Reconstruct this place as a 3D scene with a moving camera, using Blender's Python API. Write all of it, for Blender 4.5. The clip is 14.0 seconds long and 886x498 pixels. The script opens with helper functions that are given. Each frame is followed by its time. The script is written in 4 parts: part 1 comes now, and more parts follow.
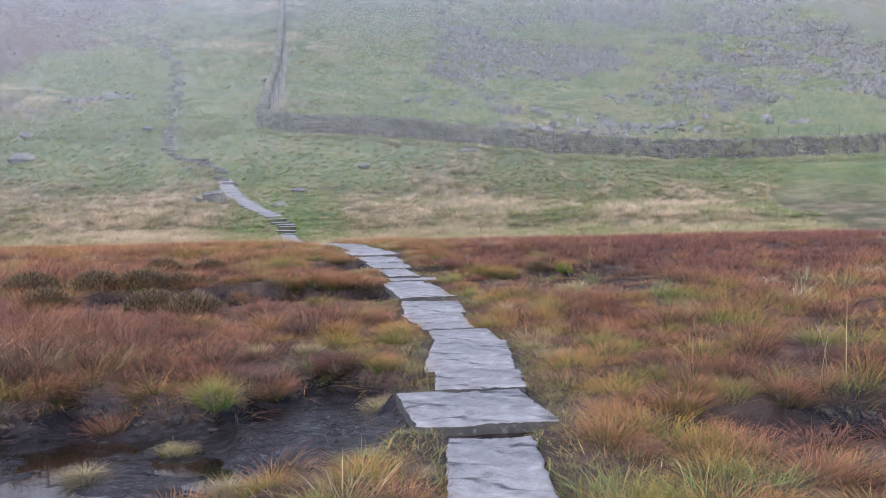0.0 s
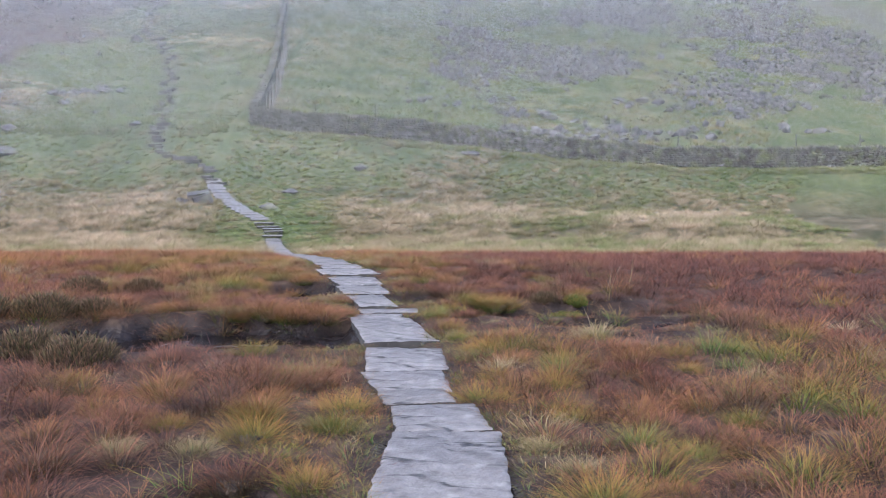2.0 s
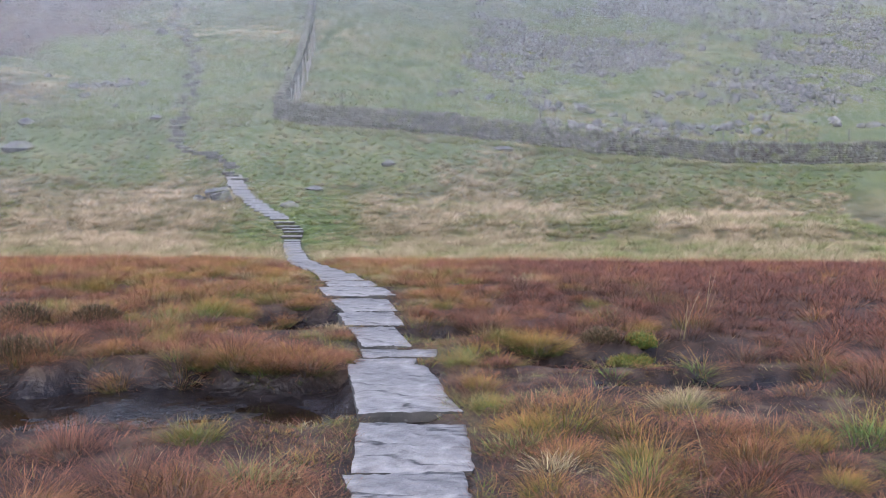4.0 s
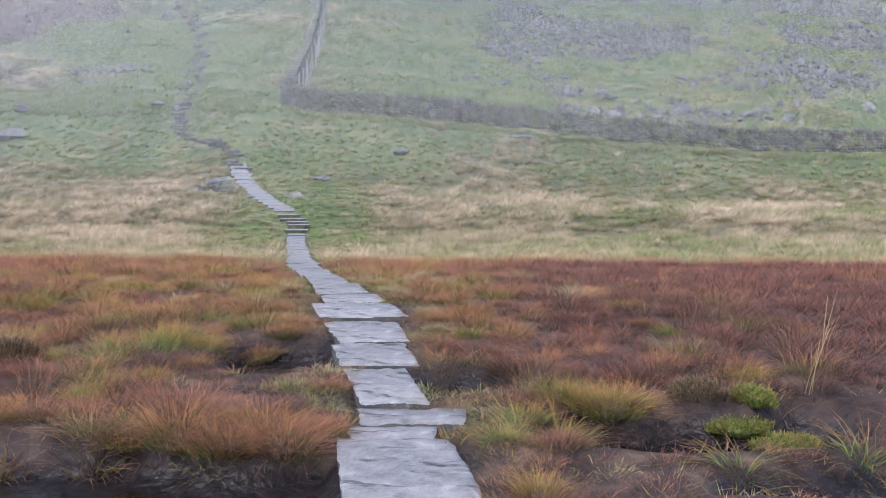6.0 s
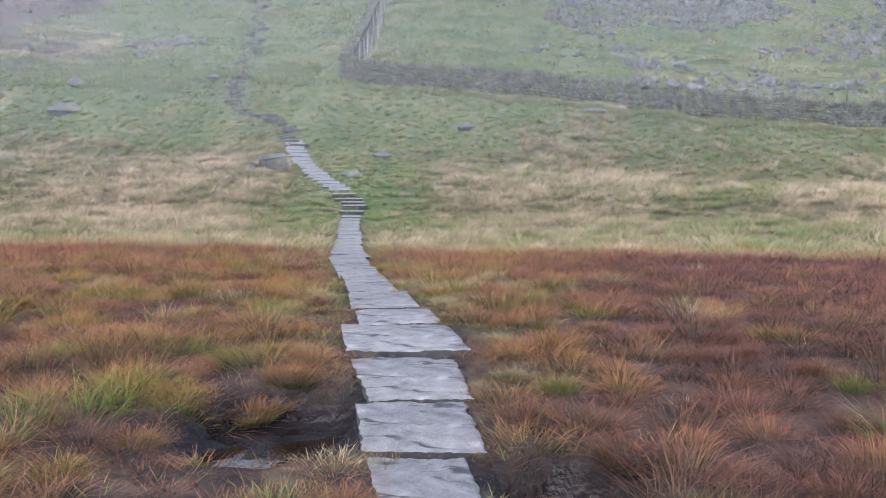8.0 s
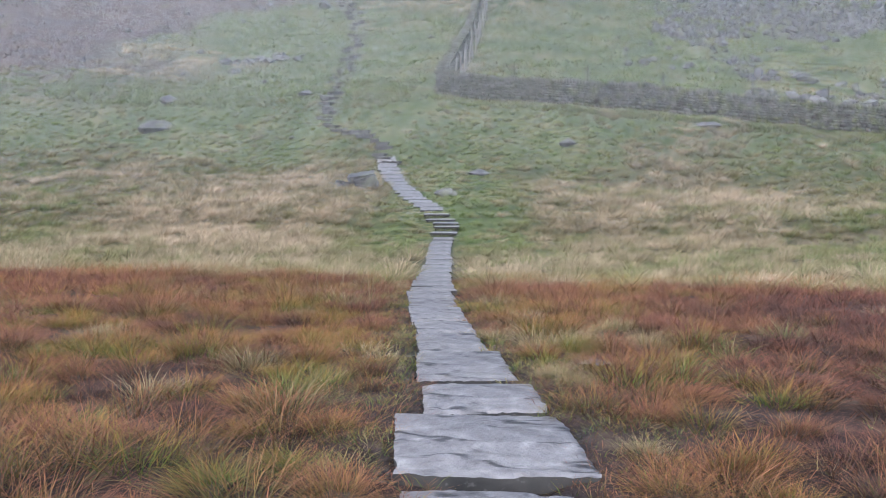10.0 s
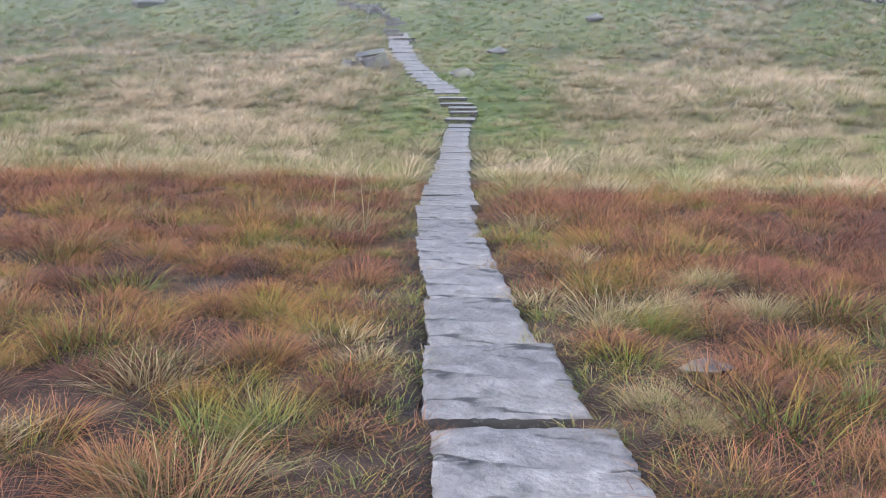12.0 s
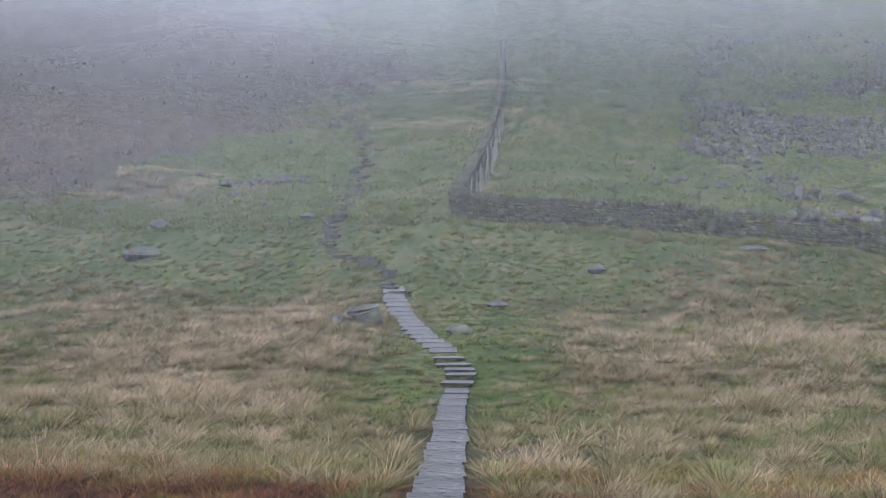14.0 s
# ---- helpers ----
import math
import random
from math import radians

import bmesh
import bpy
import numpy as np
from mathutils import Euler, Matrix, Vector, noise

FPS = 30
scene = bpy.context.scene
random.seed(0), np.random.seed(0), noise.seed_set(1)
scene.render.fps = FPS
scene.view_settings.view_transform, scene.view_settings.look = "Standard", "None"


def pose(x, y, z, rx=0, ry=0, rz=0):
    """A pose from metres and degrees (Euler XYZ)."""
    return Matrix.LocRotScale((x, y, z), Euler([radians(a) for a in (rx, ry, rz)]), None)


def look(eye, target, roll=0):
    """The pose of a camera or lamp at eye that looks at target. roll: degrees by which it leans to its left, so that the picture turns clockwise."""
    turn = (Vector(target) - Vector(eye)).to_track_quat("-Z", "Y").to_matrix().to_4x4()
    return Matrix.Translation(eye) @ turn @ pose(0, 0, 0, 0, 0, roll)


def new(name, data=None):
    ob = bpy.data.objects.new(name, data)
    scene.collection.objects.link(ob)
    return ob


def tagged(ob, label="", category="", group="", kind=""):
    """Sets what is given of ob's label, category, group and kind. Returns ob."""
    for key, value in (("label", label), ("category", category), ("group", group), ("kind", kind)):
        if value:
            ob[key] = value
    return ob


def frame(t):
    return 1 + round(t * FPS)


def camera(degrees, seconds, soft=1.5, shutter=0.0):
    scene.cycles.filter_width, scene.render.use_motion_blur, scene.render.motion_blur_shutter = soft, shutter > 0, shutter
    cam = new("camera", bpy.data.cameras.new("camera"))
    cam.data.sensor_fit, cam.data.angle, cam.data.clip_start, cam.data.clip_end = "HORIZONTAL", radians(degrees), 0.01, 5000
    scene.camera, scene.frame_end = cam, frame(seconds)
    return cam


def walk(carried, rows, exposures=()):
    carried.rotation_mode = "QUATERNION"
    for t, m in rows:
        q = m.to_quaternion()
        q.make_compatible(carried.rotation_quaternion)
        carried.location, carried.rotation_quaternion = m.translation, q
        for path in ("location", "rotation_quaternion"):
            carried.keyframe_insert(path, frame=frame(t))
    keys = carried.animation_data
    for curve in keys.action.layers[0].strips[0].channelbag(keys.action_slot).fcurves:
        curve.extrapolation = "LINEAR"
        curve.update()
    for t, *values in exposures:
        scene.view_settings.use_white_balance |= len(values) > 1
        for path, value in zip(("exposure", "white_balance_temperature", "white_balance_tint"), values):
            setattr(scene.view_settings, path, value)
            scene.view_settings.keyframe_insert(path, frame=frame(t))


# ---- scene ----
cam = camera(47.6, 14.0, soft=1.0)
METRES, EYE, TILT, LEAN, TURN = 20.0, 1.64, -4.5, 1.2, 0.0
EXPOSURE = [(0.0, 1.48, 6200, 16), (3.5, 1.42, 6200, 16), (6.5, 1.58, 6200, 14), (9.0, 1.42, 6250, 12), (11.5, 1.34, 6250, 12), (12.0, 1.54, 6300, 12), (13.0, 1.5, 6300, 12), (13.5, 1.1, 6250, 12), (14.0, 0.84, 6200, 12)]
ROWS = [
    (0.0, 0.0, 0.0, 0.0, 0.0, 0.0, -0.0),
    (0.5, 0.0044, 0.0386, 0.0037, -0.02, -0.07, -0.3),
    (1.0, 0.0076, 0.0769, 0.0087, -0.17, -0.16, -1.16),
    (1.5, 0.0126, 0.1153, 0.014, -0.07, -0.0, -1.27),
    (2.0, 0.011, 0.1534, 0.0137, 0.15, 0.18, -1.24),
    (2.5, 0.0122, 0.1919, 0.0184, 0.23, 0.11, -1.38),
    (3.0, 0.0147, 0.2263, 0.0225, 2.19, -0.13, -1.51),
    (3.5, 0.0143, 0.2599, 0.0253, 2.21, 0.05, -1.47),
    (3.7, 0.0138, 0.274, 0.0264, 1.95, 0.0, -1.46),
    (5.8, 0.0026, 0.4222, 0.0368, 2.75, -0.8, -1.49),
    (6.0, 0.0013, 0.4366, 0.0377, 2.72, -0.78, -1.49),
    (6.5, -0.0006, 0.4737, 0.038, 3.27, -1.39, -1.6),
    (7.0, -0.0059, 0.5121, 0.0408, 5.99, -2.37, -1.57),
    (7.5, -0.0089, 0.5494, 0.0429, 5.6, -2.02, -1.73),
    (8.0, -0.0109, 0.5877, 0.0463, 6.41, -2.19, -1.82),
    (8.5, -0.0146, 0.6238, 0.0482, 6.56, -0.99, -1.98),
    (9.0, -0.0169, 0.6627, 0.0465, 8.61, -1.13, -2.15),
    (9.2, -0.0192, 0.678, 0.0465, 10.9, -1.1, -2.15),
    (11.3, -0.0503, 0.817, 0.0545, 12.7, -2.15, -2.25),
    (11.5, -0.0532, 0.8305, 0.0555, 12.8, -5.51, -2.25),
    (12.0, -0.0604, 0.864, 0.0588, 12.9, -8.16, -2.1),
    (12.5, -0.0667, 0.8968, 0.0655, 12.91, -7.56, -1.99),
    (13.0, -0.0719, 0.9317, 0.0739, 12.97, -5.28, -1.82),
    (13.5, -0.0783, 0.9588, 0.08, 12.92, 2.02, -1.79),
    (14.0, -0.081, 0.9857, 0.0826, 12.98, 5.65, -1.85),
]
walk(cam, [(t, pose(0, 0, EYE, TILT, LEAN, TURN) @ pose(METRES * x, METRES * y, METRES * z, 90 + pitch, roll, yaw)) for t, x, y, z, yaw, pitch, roll in ROWS], EXPOSURE)

SKY_STRENGTH, SUN_STRENGTH = 0.15, 0.9
# see-through sheets standing in for mist: how far off, opacity near the ground and high up, height over which it
# thickens, how far it leans back up the slope
MIST_SHEETS = [(35, 0.1, 0.13, 3.5, 0.0), (56, 0.045, 0.13, 7.0, 0.3), (80, 0.06, 0.95, 14.0, 0.9)]

# ---- sky, sun ----
world = bpy.data.worlds.new("overcast_sky")
world.use_nodes = True
scene.world = world
wn = world.node_tree
sky = wn.nodes.new("ShaderNodeTexSky")
sky.sky_type, sky.sun_disc = "NISHITA", False
sky.sun_elevation, sky.sun_rotation = radians(48), radians(200)
sky.air_density, sky.dust_density, sky.ozone_density = 1.0, 1.9, 1.0
wn.nodes["Background"].inputs["Strength"].default_value = SKY_STRENGTH
wn.links.new(sky.outputs["Color"], wn.nodes["Background"].inputs["Color"])
sun = new("sun", bpy.data.lights.new("sun", "SUN"))
sun.data.energy, sun.data.angle, sun.data.color = SUN_STRENGTH, radians(40), (1.0, 0.97, 0.94)
sun.matrix_world = look((0, 0, 60), (12, 33, 60 - 39))


# ---- materials ----
def material(name):
    m = bpy.data.materials.new(name)
    m.use_nodes = True
    return m, m.node_tree, m.node_tree.nodes["Principled BSDF"]


def ramp(nt, source, stops):
    n = nt.nodes.new("ShaderNodeValToRGB")
    el = n.color_ramp.elements
    while len(el) < len(stops):
        el.new(0.5)
    for e, (pos, col) in zip(el, stops):
        e.position, e.color = pos, (*col, 1)
    nt.links.new(source, n.inputs["Fac"])
    return n.outputs["Color"]


def noisy(nt, scale, detail=4.0, space="Object", stretch=(1, 1, 1)):
    co, mp, n = nt.nodes.new("ShaderNodeTexCoord"), nt.nodes.new("ShaderNodeMapping"), nt.nodes.new("ShaderNodeTexNoise")
    mp.inputs["Scale"].default_value = stretch
    n.inputs["Scale"].default_value, n.inputs["Detail"].default_value = scale, detail
    nt.links.new(co.outputs[space], mp.inputs["Vector"])
    nt.links.new(mp.outputs["Vector"], n.inputs["Vector"])
    return n.outputs["Fac"]


def blend(nt, fac, a, b, how="MIX"):
    n = nt.nodes.new("ShaderNodeMix")
    n.data_type, n.blend_type = "RGBA", how
    for key, v in ((0, fac), (6, a), (7, b)):
        if isinstance(v, (int, float)):
            n.inputs[key].default_value = v
        elif isinstance(v, tuple):
            n.inputs[key].default_value = (*v, 1)
        else:
            nt.links.new(v, n.inputs[key])
    return n.outputs[2]


def sums(nt, how, a, b):
    n = nt.nodes.new("ShaderNodeMath")
    n.operation = how
    for key, v in ((0, a), (1, b)):
        if isinstance(v, (int, float)):
            n.inputs[key].default_value = v
        else:
            nt.links.new(v, n.inputs[key])
    return n.outputs[0]


def attribute(nt, name):
    n = nt.nodes.new("ShaderNodeAttribute")
    n.attribute_name = name
    return n.outputs["Fac"]


def relief(nt, p, height, strength, distance):
    n = nt.nodes.new("ShaderNodeBump")
    n.inputs["Strength"].default_value, n.inputs["Distance"].default_value = strength, distance
    nt.links.new(height, n.inputs["Height"])
    nt.links.new(n.outputs["Normal"], p.inputs["Normal"])


def grass_material(name, tips, roots, bright=1.0, sharp=(0.2, 0.9), vary=1.05):
    """Blade colour from root to tip; the hue of the clump lies in the first coordinate of the blade."""
    m, nt, p = material(name)
    uv, sep, geo = nt.nodes.new("ShaderNodeUVMap"), nt.nodes.new("ShaderNodeSeparateXYZ"), nt.nodes.new("ShaderNodeNewGeometry")
    nt.links.new(uv.outputs["UV"], sep.inputs[0])
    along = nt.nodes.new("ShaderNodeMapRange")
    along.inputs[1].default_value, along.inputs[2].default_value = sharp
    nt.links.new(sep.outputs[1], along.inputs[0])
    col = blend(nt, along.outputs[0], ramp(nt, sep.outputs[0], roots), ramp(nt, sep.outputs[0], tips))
    jitter = sums(nt, "MULTIPLY_ADD", geo.outputs["Random Per Island"], vary)
    jitter.node.inputs[2].default_value = 0.55 * bright
    hsv = nt.nodes.new("ShaderNodeHueSaturation")
    nt.links.new(jitter, hsv.inputs["Value"])
    nt.links.new(col, hsv.inputs["Color"])
    nt.links.new(hsv.outputs[0], p.inputs["Base Color"])
    p.inputs["Roughness"].default_value = 0.6
    p.inputs["Specular IOR Level"].default_value = 0.255
    thin, mixed = nt.nodes.new("ShaderNodeBsdfTranslucent"), nt.nodes.new("ShaderNodeMixShader")
    nt.links.new(hsv.outputs[0], thin.inputs["Color"])
    mixed.inputs[0].default_value = 0.3
    nt.links.new(p.outputs[0], mixed.inputs[1])
    nt.links.new(thin.outputs[0], mixed.inputs[2])
    nt.links.new(mixed.outputs[0], nt.nodes["Material Output"].inputs["Surface"])
    return m


PURPLE, RUST, ORANGE, AMBER = (0.15, 0.068, 0.058), (0.365, 0.14, 0.082), (0.45, 0.185, 0.065), (0.44, 0.24, 0.065)
LIME, STRAW, PALE = (0.22, 0.2, 0.055), (0.45, 0.33, 0.18), (0.58, 0.47, 0.31)
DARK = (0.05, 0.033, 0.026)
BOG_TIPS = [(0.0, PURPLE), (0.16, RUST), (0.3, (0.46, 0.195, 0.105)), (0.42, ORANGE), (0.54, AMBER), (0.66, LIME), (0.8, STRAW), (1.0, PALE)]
# Roots: green or brown bases, darkened in colour as shade inside the clumps.
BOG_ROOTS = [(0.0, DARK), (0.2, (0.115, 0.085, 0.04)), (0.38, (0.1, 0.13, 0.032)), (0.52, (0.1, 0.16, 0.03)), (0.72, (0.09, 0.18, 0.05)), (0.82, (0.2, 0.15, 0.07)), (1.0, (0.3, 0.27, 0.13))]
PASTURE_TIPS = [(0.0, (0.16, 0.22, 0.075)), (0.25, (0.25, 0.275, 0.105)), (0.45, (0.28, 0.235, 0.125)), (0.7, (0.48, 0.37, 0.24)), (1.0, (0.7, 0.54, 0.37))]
# Pasture roots are darkened too, for the shadow between tufts.
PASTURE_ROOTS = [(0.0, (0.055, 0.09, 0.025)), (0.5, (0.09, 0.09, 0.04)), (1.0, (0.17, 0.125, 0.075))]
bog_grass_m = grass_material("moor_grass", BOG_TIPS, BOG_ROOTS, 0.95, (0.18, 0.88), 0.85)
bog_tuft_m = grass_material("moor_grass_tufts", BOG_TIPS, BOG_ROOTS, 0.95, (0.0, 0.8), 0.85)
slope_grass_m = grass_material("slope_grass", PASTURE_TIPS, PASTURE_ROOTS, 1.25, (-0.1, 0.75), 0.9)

# land: pasture, bog floor, bare peat, heather and stony ground by the lie of the land
land_m, nt, p = material("land")
coarse, fine = noisy(nt, 0.35, 6), noisy(nt, 5.0, 6)
# Pasture floor is darkened in colour to read as shadow gaps between tufts.
pasture = blend(nt, ramp(nt, fine, [(0.4, (0, 0, 0)), (0.6, (1, 1, 1))]), ramp(nt, coarse, [(0.36, (0.07, 0.1, 0.035)), (0.5, (0.12, 0.145, 0.055)), (0.62, (0.2, 0.19, 0.09)), (0.72, (0.28, 0.235, 0.14))]), (0.06, 0.08, 0.032))
heath = ramp(nt, noisy(nt, 0.6, 6), [(0.35, (0.045, 0.035, 0.035)), (0.6, (0.12, 0.085, 0.075)), (0.75, (0.13, 0.13, 0.06))])
stony = ramp(nt, noisy(nt, 2.2, 5), [(0.35, (0.07, 0.075, 0.05)), (0.55, (0.13, 0.125, 0.105)), (0.7, (0.15, 0.17, 0.07))])
# Bog litter is darkened in colour as shade between the tussocks.
litter = ramp(nt, noisy(nt, 3.0, 8), [(0.3, (0.02, 0.014, 0.012)), (0.55, (0.055, 0.037, 0.03)), (0.75, (0.14, 0.1, 0.065))])
peat = ramp(nt, noisy(nt, 7.0, 6), [(0.35, (0.008, 0.0065, 0.0065)), (0.7, (0.022, 0.018, 0.019))])
# Dry floor colour is darkened for the shadows under long grass.
dry = ramp(nt, noisy(nt, 0.9, 6), [(0.3, (0.05, 0.055, 0.026)), (0.5, (0.1, 0.088, 0.05)), (0.7, (0.18, 0.145, 0.095))])
col = blend(nt, attribute(nt, "dry"), pasture, dry)
col = blend(nt, attribute(nt, "heather"), col, heath)
col = blend(nt, attribute(nt, "scree"), col, stony)
col = blend(nt, attribute(nt, "bog"), col, litter)
col = blend(nt, attribute(nt, "peat"), col, peat)
nt.links.new(col, p.inputs["Base Color"])
film_of_water = ramp(nt, noisy(nt, 3.2, 5), [(0.4, (0.66, 0.66, 0.66)), (0.56, (0.86, 0.86, 0.86))])
wet = sums(nt, "SUBTRACT", 0.95, sums(nt, "MULTIPLY", attribute(nt, "peat"), film_of_water))
nt.links.new(wet, p.inputs["Roughness"])
p.inputs["Specular IOR Level"].default_value = 0.2
relief(nt, p, sums(nt, "ADD", noisy(nt, 14.0, 6), sums(nt, "MULTIPLY", noisy(nt, 1.1, 5), sums(nt, "SUBTRACT", 4.0, sums(nt, "MULTIPLY", attribute(nt, "bog"), 4.0)))), 0.7, 0.06)


def stone_material(name, stops, roughness, scale=6.0, moss=0.0, bump=0.5, flaked=False):
    m, nt, p = material(name)
    info = nt.nodes.new("ShaderNodeObjectInfo")
    geo = nt.nodes.new("ShaderNodeNewGeometry")
    c = ramp(nt, noisy(nt, scale, 8), stops)
    tint = sums(nt, "ADD", sums(nt, "MULTIPLY", info.outputs["Random"], 0.22), sums(nt, "MULTIPLY", geo.outputs["Random Per Island"], 0.6))
    hsv = nt.nodes.new("ShaderNodeHueSaturation")
    nt.links.new(sums(nt, "ADD", tint, 0.6), hsv.inputs["Value"])
    nt.links.new(c, hsv.inputs["Color"])
    spots = ramp(nt, noisy(nt, scale * 5, 3), [(0.6, (0, 0, 0)), (0.68, (1, 1, 1))])
    c = blend(nt, sums(nt, "MULTIPLY", spots, 0.2), hsv.outputs[0], (0.36, 0.36, 0.33))
    if flaked:
        line = ramp(nt, noisy(nt, 1.7, 5, stretch=(0.5, 1.6, 1)), [(0.478, (0, 0, 0)), (0.492, (1, 1, 1)), (0.508, (1, 1, 1)), (0.522, (0, 0, 0))])
        here = ramp(nt, noisy(nt, 2.6, 3), [(0.46, (0, 0, 0)), (0.53, (1, 1, 1))])
        c = blend(nt, sums(nt, "MULTIPLY", sums(nt, "MULTIPLY", line, here), 0.9), c, (0.02, 0.019, 0.02))
        wide = ramp(nt, noisy(nt, 0.9, 3), [(0.35, (0.78, 0.78, 0.8)), (0.65, (1.12, 1.1, 1.08))])
        c = blend(nt, 1.0, c, wide, "MULTIPLY")
        streak = ramp(nt, noisy(nt, 6.0, 8, stretch=(0.8, 1.4, 1)), [(0.34, (1, 1, 1)), (0.4, (0, 0, 0))])
        c = blend(nt, sums(nt, "MULTIPLY", streak, 0.45), c, (0.045, 0.042, 0.045))
    if moss:
        growth = ramp(nt, noisy(nt, scale * 0.6, 5), [(0.5, (0, 0, 0)), (0.62, (1, 1, 1))])
        c = blend(nt, sums(nt, "MULTIPLY", growth, moss), c, (0.13, 0.15, 0.05))
    nt.links.new(c, p.inputs["Base Color"])
    r = sums(nt, "MULTIPLY_ADD", noisy(nt, scale * 0.7, 4), 0.5)
    r.node.inputs[2].default_value = roughness - 0.25
    nt.links.new(r, p.inputs["Roughness"])
    relief(nt, p, noisy(nt, scale * 4, 8), bump, 0.03)
    return m


flag_m = stone_material("wet_gritstone", [(0.3, (0.085, 0.081, 0.08)), (0.42, (0.14, 0.133, 0.131)), (0.58, (0.186, 0.178, 0.175)), (0.72, (0.27, 0.259, 0.252))], 0.5, 7.0, 0.0, 0.55, True)
pitch_m = stone_material("path_pitching", [(0.3, (0.1, 0.1, 0.097)), (0.5, (0.19, 0.186, 0.18)), (0.7, (0.31, 0.305, 0.295))], 0.75, 3.0, 0.4)
wall_m = stone_material("walling_stone", [(0.3, (0.026, 0.025, 0.021)), (0.5, (0.068, 0.065, 0.052)), (0.7, (0.16, 0.152, 0.122))], 0.85, 3.0, 0.7)
core_and_edge_m = stone_material("wall_filling_and_slab_edge", [(0.3, (0.03, 0.03, 0.03)), (0.7, (0.07, 0.065, 0.06))], 0.9, 4.0)
scree_m = stone_material("scree_stone", [(0.3, (0.035, 0.034, 0.036)), (0.5, (0.085, 0.082, 0.084)), (0.7, (0.2, 0.195, 0.19))], 0.85, 3.0, 0.35)
post_m, nt, p = material("weathered_wood")
nt.links.new(ramp(nt, noisy(nt, 6, 5, stretch=(6, 6, 0.6)), [(0.3, (0.1, 0.088, 0.08)), (0.7, (0.3, 0.28, 0.255))]), p.inputs["Base Color"])
p.inputs["Roughness"].default_value = 0.85
dark_post_m, nt, p = material("dark_wet_wood")
nt.links.new(ramp(nt, noisy(nt, 6, 5, stretch=(6, 6, 0.6)), [(0.3, (0.03, 0.028, 0.025)), (0.7, (0.1, 0.09, 0.08))]), p.inputs["Base Color"])
p.inputs["Roughness"].default_value = 0.85
water_m, nt, p = material("bog_water")
p.inputs["Base Color"].default_value, p.inputs["Roughness"].default_value = (0.012, 0.008, 0.006, 1), 0.04
relief(nt, p, noisy(nt, 9, 3), 0.06, 0.02)
root_m, nt, p = material("root_peat")
nt.links.new(ramp(nt, noisy(nt, 18, 6), [(0.3, (0.02, 0.015, 0.012)), (0.6, (0.07, 0.05, 0.035)), (0.8, (0.16, 0.12, 0.07))]), p.inputs["Base Color"])
p.inputs["Roughness"].default_value = 0.9
relief(nt, p, noisy(nt, 40, 4), 0.8, 0.03)
moss_m, nt, p = material("moss")
nt.links.new(ramp(nt, noisy(nt, 25, 5), [(0.3, (0.03, 0.04, 0.01)), (0.6, (0.11, 0.12, 0.02)), (0.8, (0.2, 0.16, 0.04))]), p.inputs["Base Color"])
p.inputs["Roughness"].default_value = 0.95
relief(nt, p, noisy(nt, 60, 4), 0.8, 0.03)
heather_m = grass_material("heather_sprigs", [(0.0, (0.11, 0.12, 0.045)), (0.5, (0.19, 0.135, 0.07)), (1.0, (0.32, 0.19, 0.12))], [(0.0, (0.05, 0.042, 0.022)), (1.0, (0.09, 0.06, 0.04))])

# Pale veil for the haze sheets; white noise dithers their opacity.
mist_sheet_m, nt, p = material("hill_mist_sheet")
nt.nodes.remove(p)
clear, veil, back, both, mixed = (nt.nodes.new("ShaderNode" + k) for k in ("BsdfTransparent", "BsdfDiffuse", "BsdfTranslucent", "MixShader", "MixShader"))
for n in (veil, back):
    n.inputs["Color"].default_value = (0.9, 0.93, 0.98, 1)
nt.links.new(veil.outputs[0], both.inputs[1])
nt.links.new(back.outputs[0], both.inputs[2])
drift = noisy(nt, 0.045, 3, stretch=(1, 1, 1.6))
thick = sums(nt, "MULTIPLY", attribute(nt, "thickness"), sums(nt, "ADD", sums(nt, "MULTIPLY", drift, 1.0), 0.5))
dither, place = nt.nodes.new("ShaderNodeTexWhiteNoise"), nt.nodes.new("ShaderNodeTexCoord")
nt.links.new(place.outputs["Object"], dither.inputs["Vector"])
nt.links.new(sums(nt, "LESS_THAN", dither.outputs["Value"], thick), mixed.inputs[0])
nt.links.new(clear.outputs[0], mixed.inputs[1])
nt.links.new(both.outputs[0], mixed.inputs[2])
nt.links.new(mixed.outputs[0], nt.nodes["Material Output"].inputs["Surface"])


# ---- the lie of the land ----
def smooth(a, b, v):
    s = np.clip((v - a) / (b - a), 0.0, 1.0)
    return s * s * (3 - 2 * s)


def lattice(i, j, seed):
    h = (i.astype(np.int64) * 374761393 + j.astype(np.int64) * 668265263 + seed * 362437) & 0x7FFFFFFF
    h = ((h ^ (h >> 13)) * 1274126177) & 0x7FFFFFFF
    return ((h ^ (h >> 16)) & 0xFFFF) / 65535.0


def rough(x, y, seed=0):
    """Smooth noise from 0 to 1."""
    x, y = np.asarray(x, float), np.asarray(y, float)
    i, j = np.floor(x), np.floor(y)
    u, v = x - i, y - j
    u, v = u * u * (3 - 2 * u), v * v * (3 - 2 * v)
    a, b = lattice(i, j, seed), lattice(i + 1, j, seed)
    c, d = lattice(i, j + 1, seed), lattice(i + 1, j + 1, seed)
    return (a * (1 - u) + b * u) * (1 - v) + (c * (1 - u) + d * u) * v


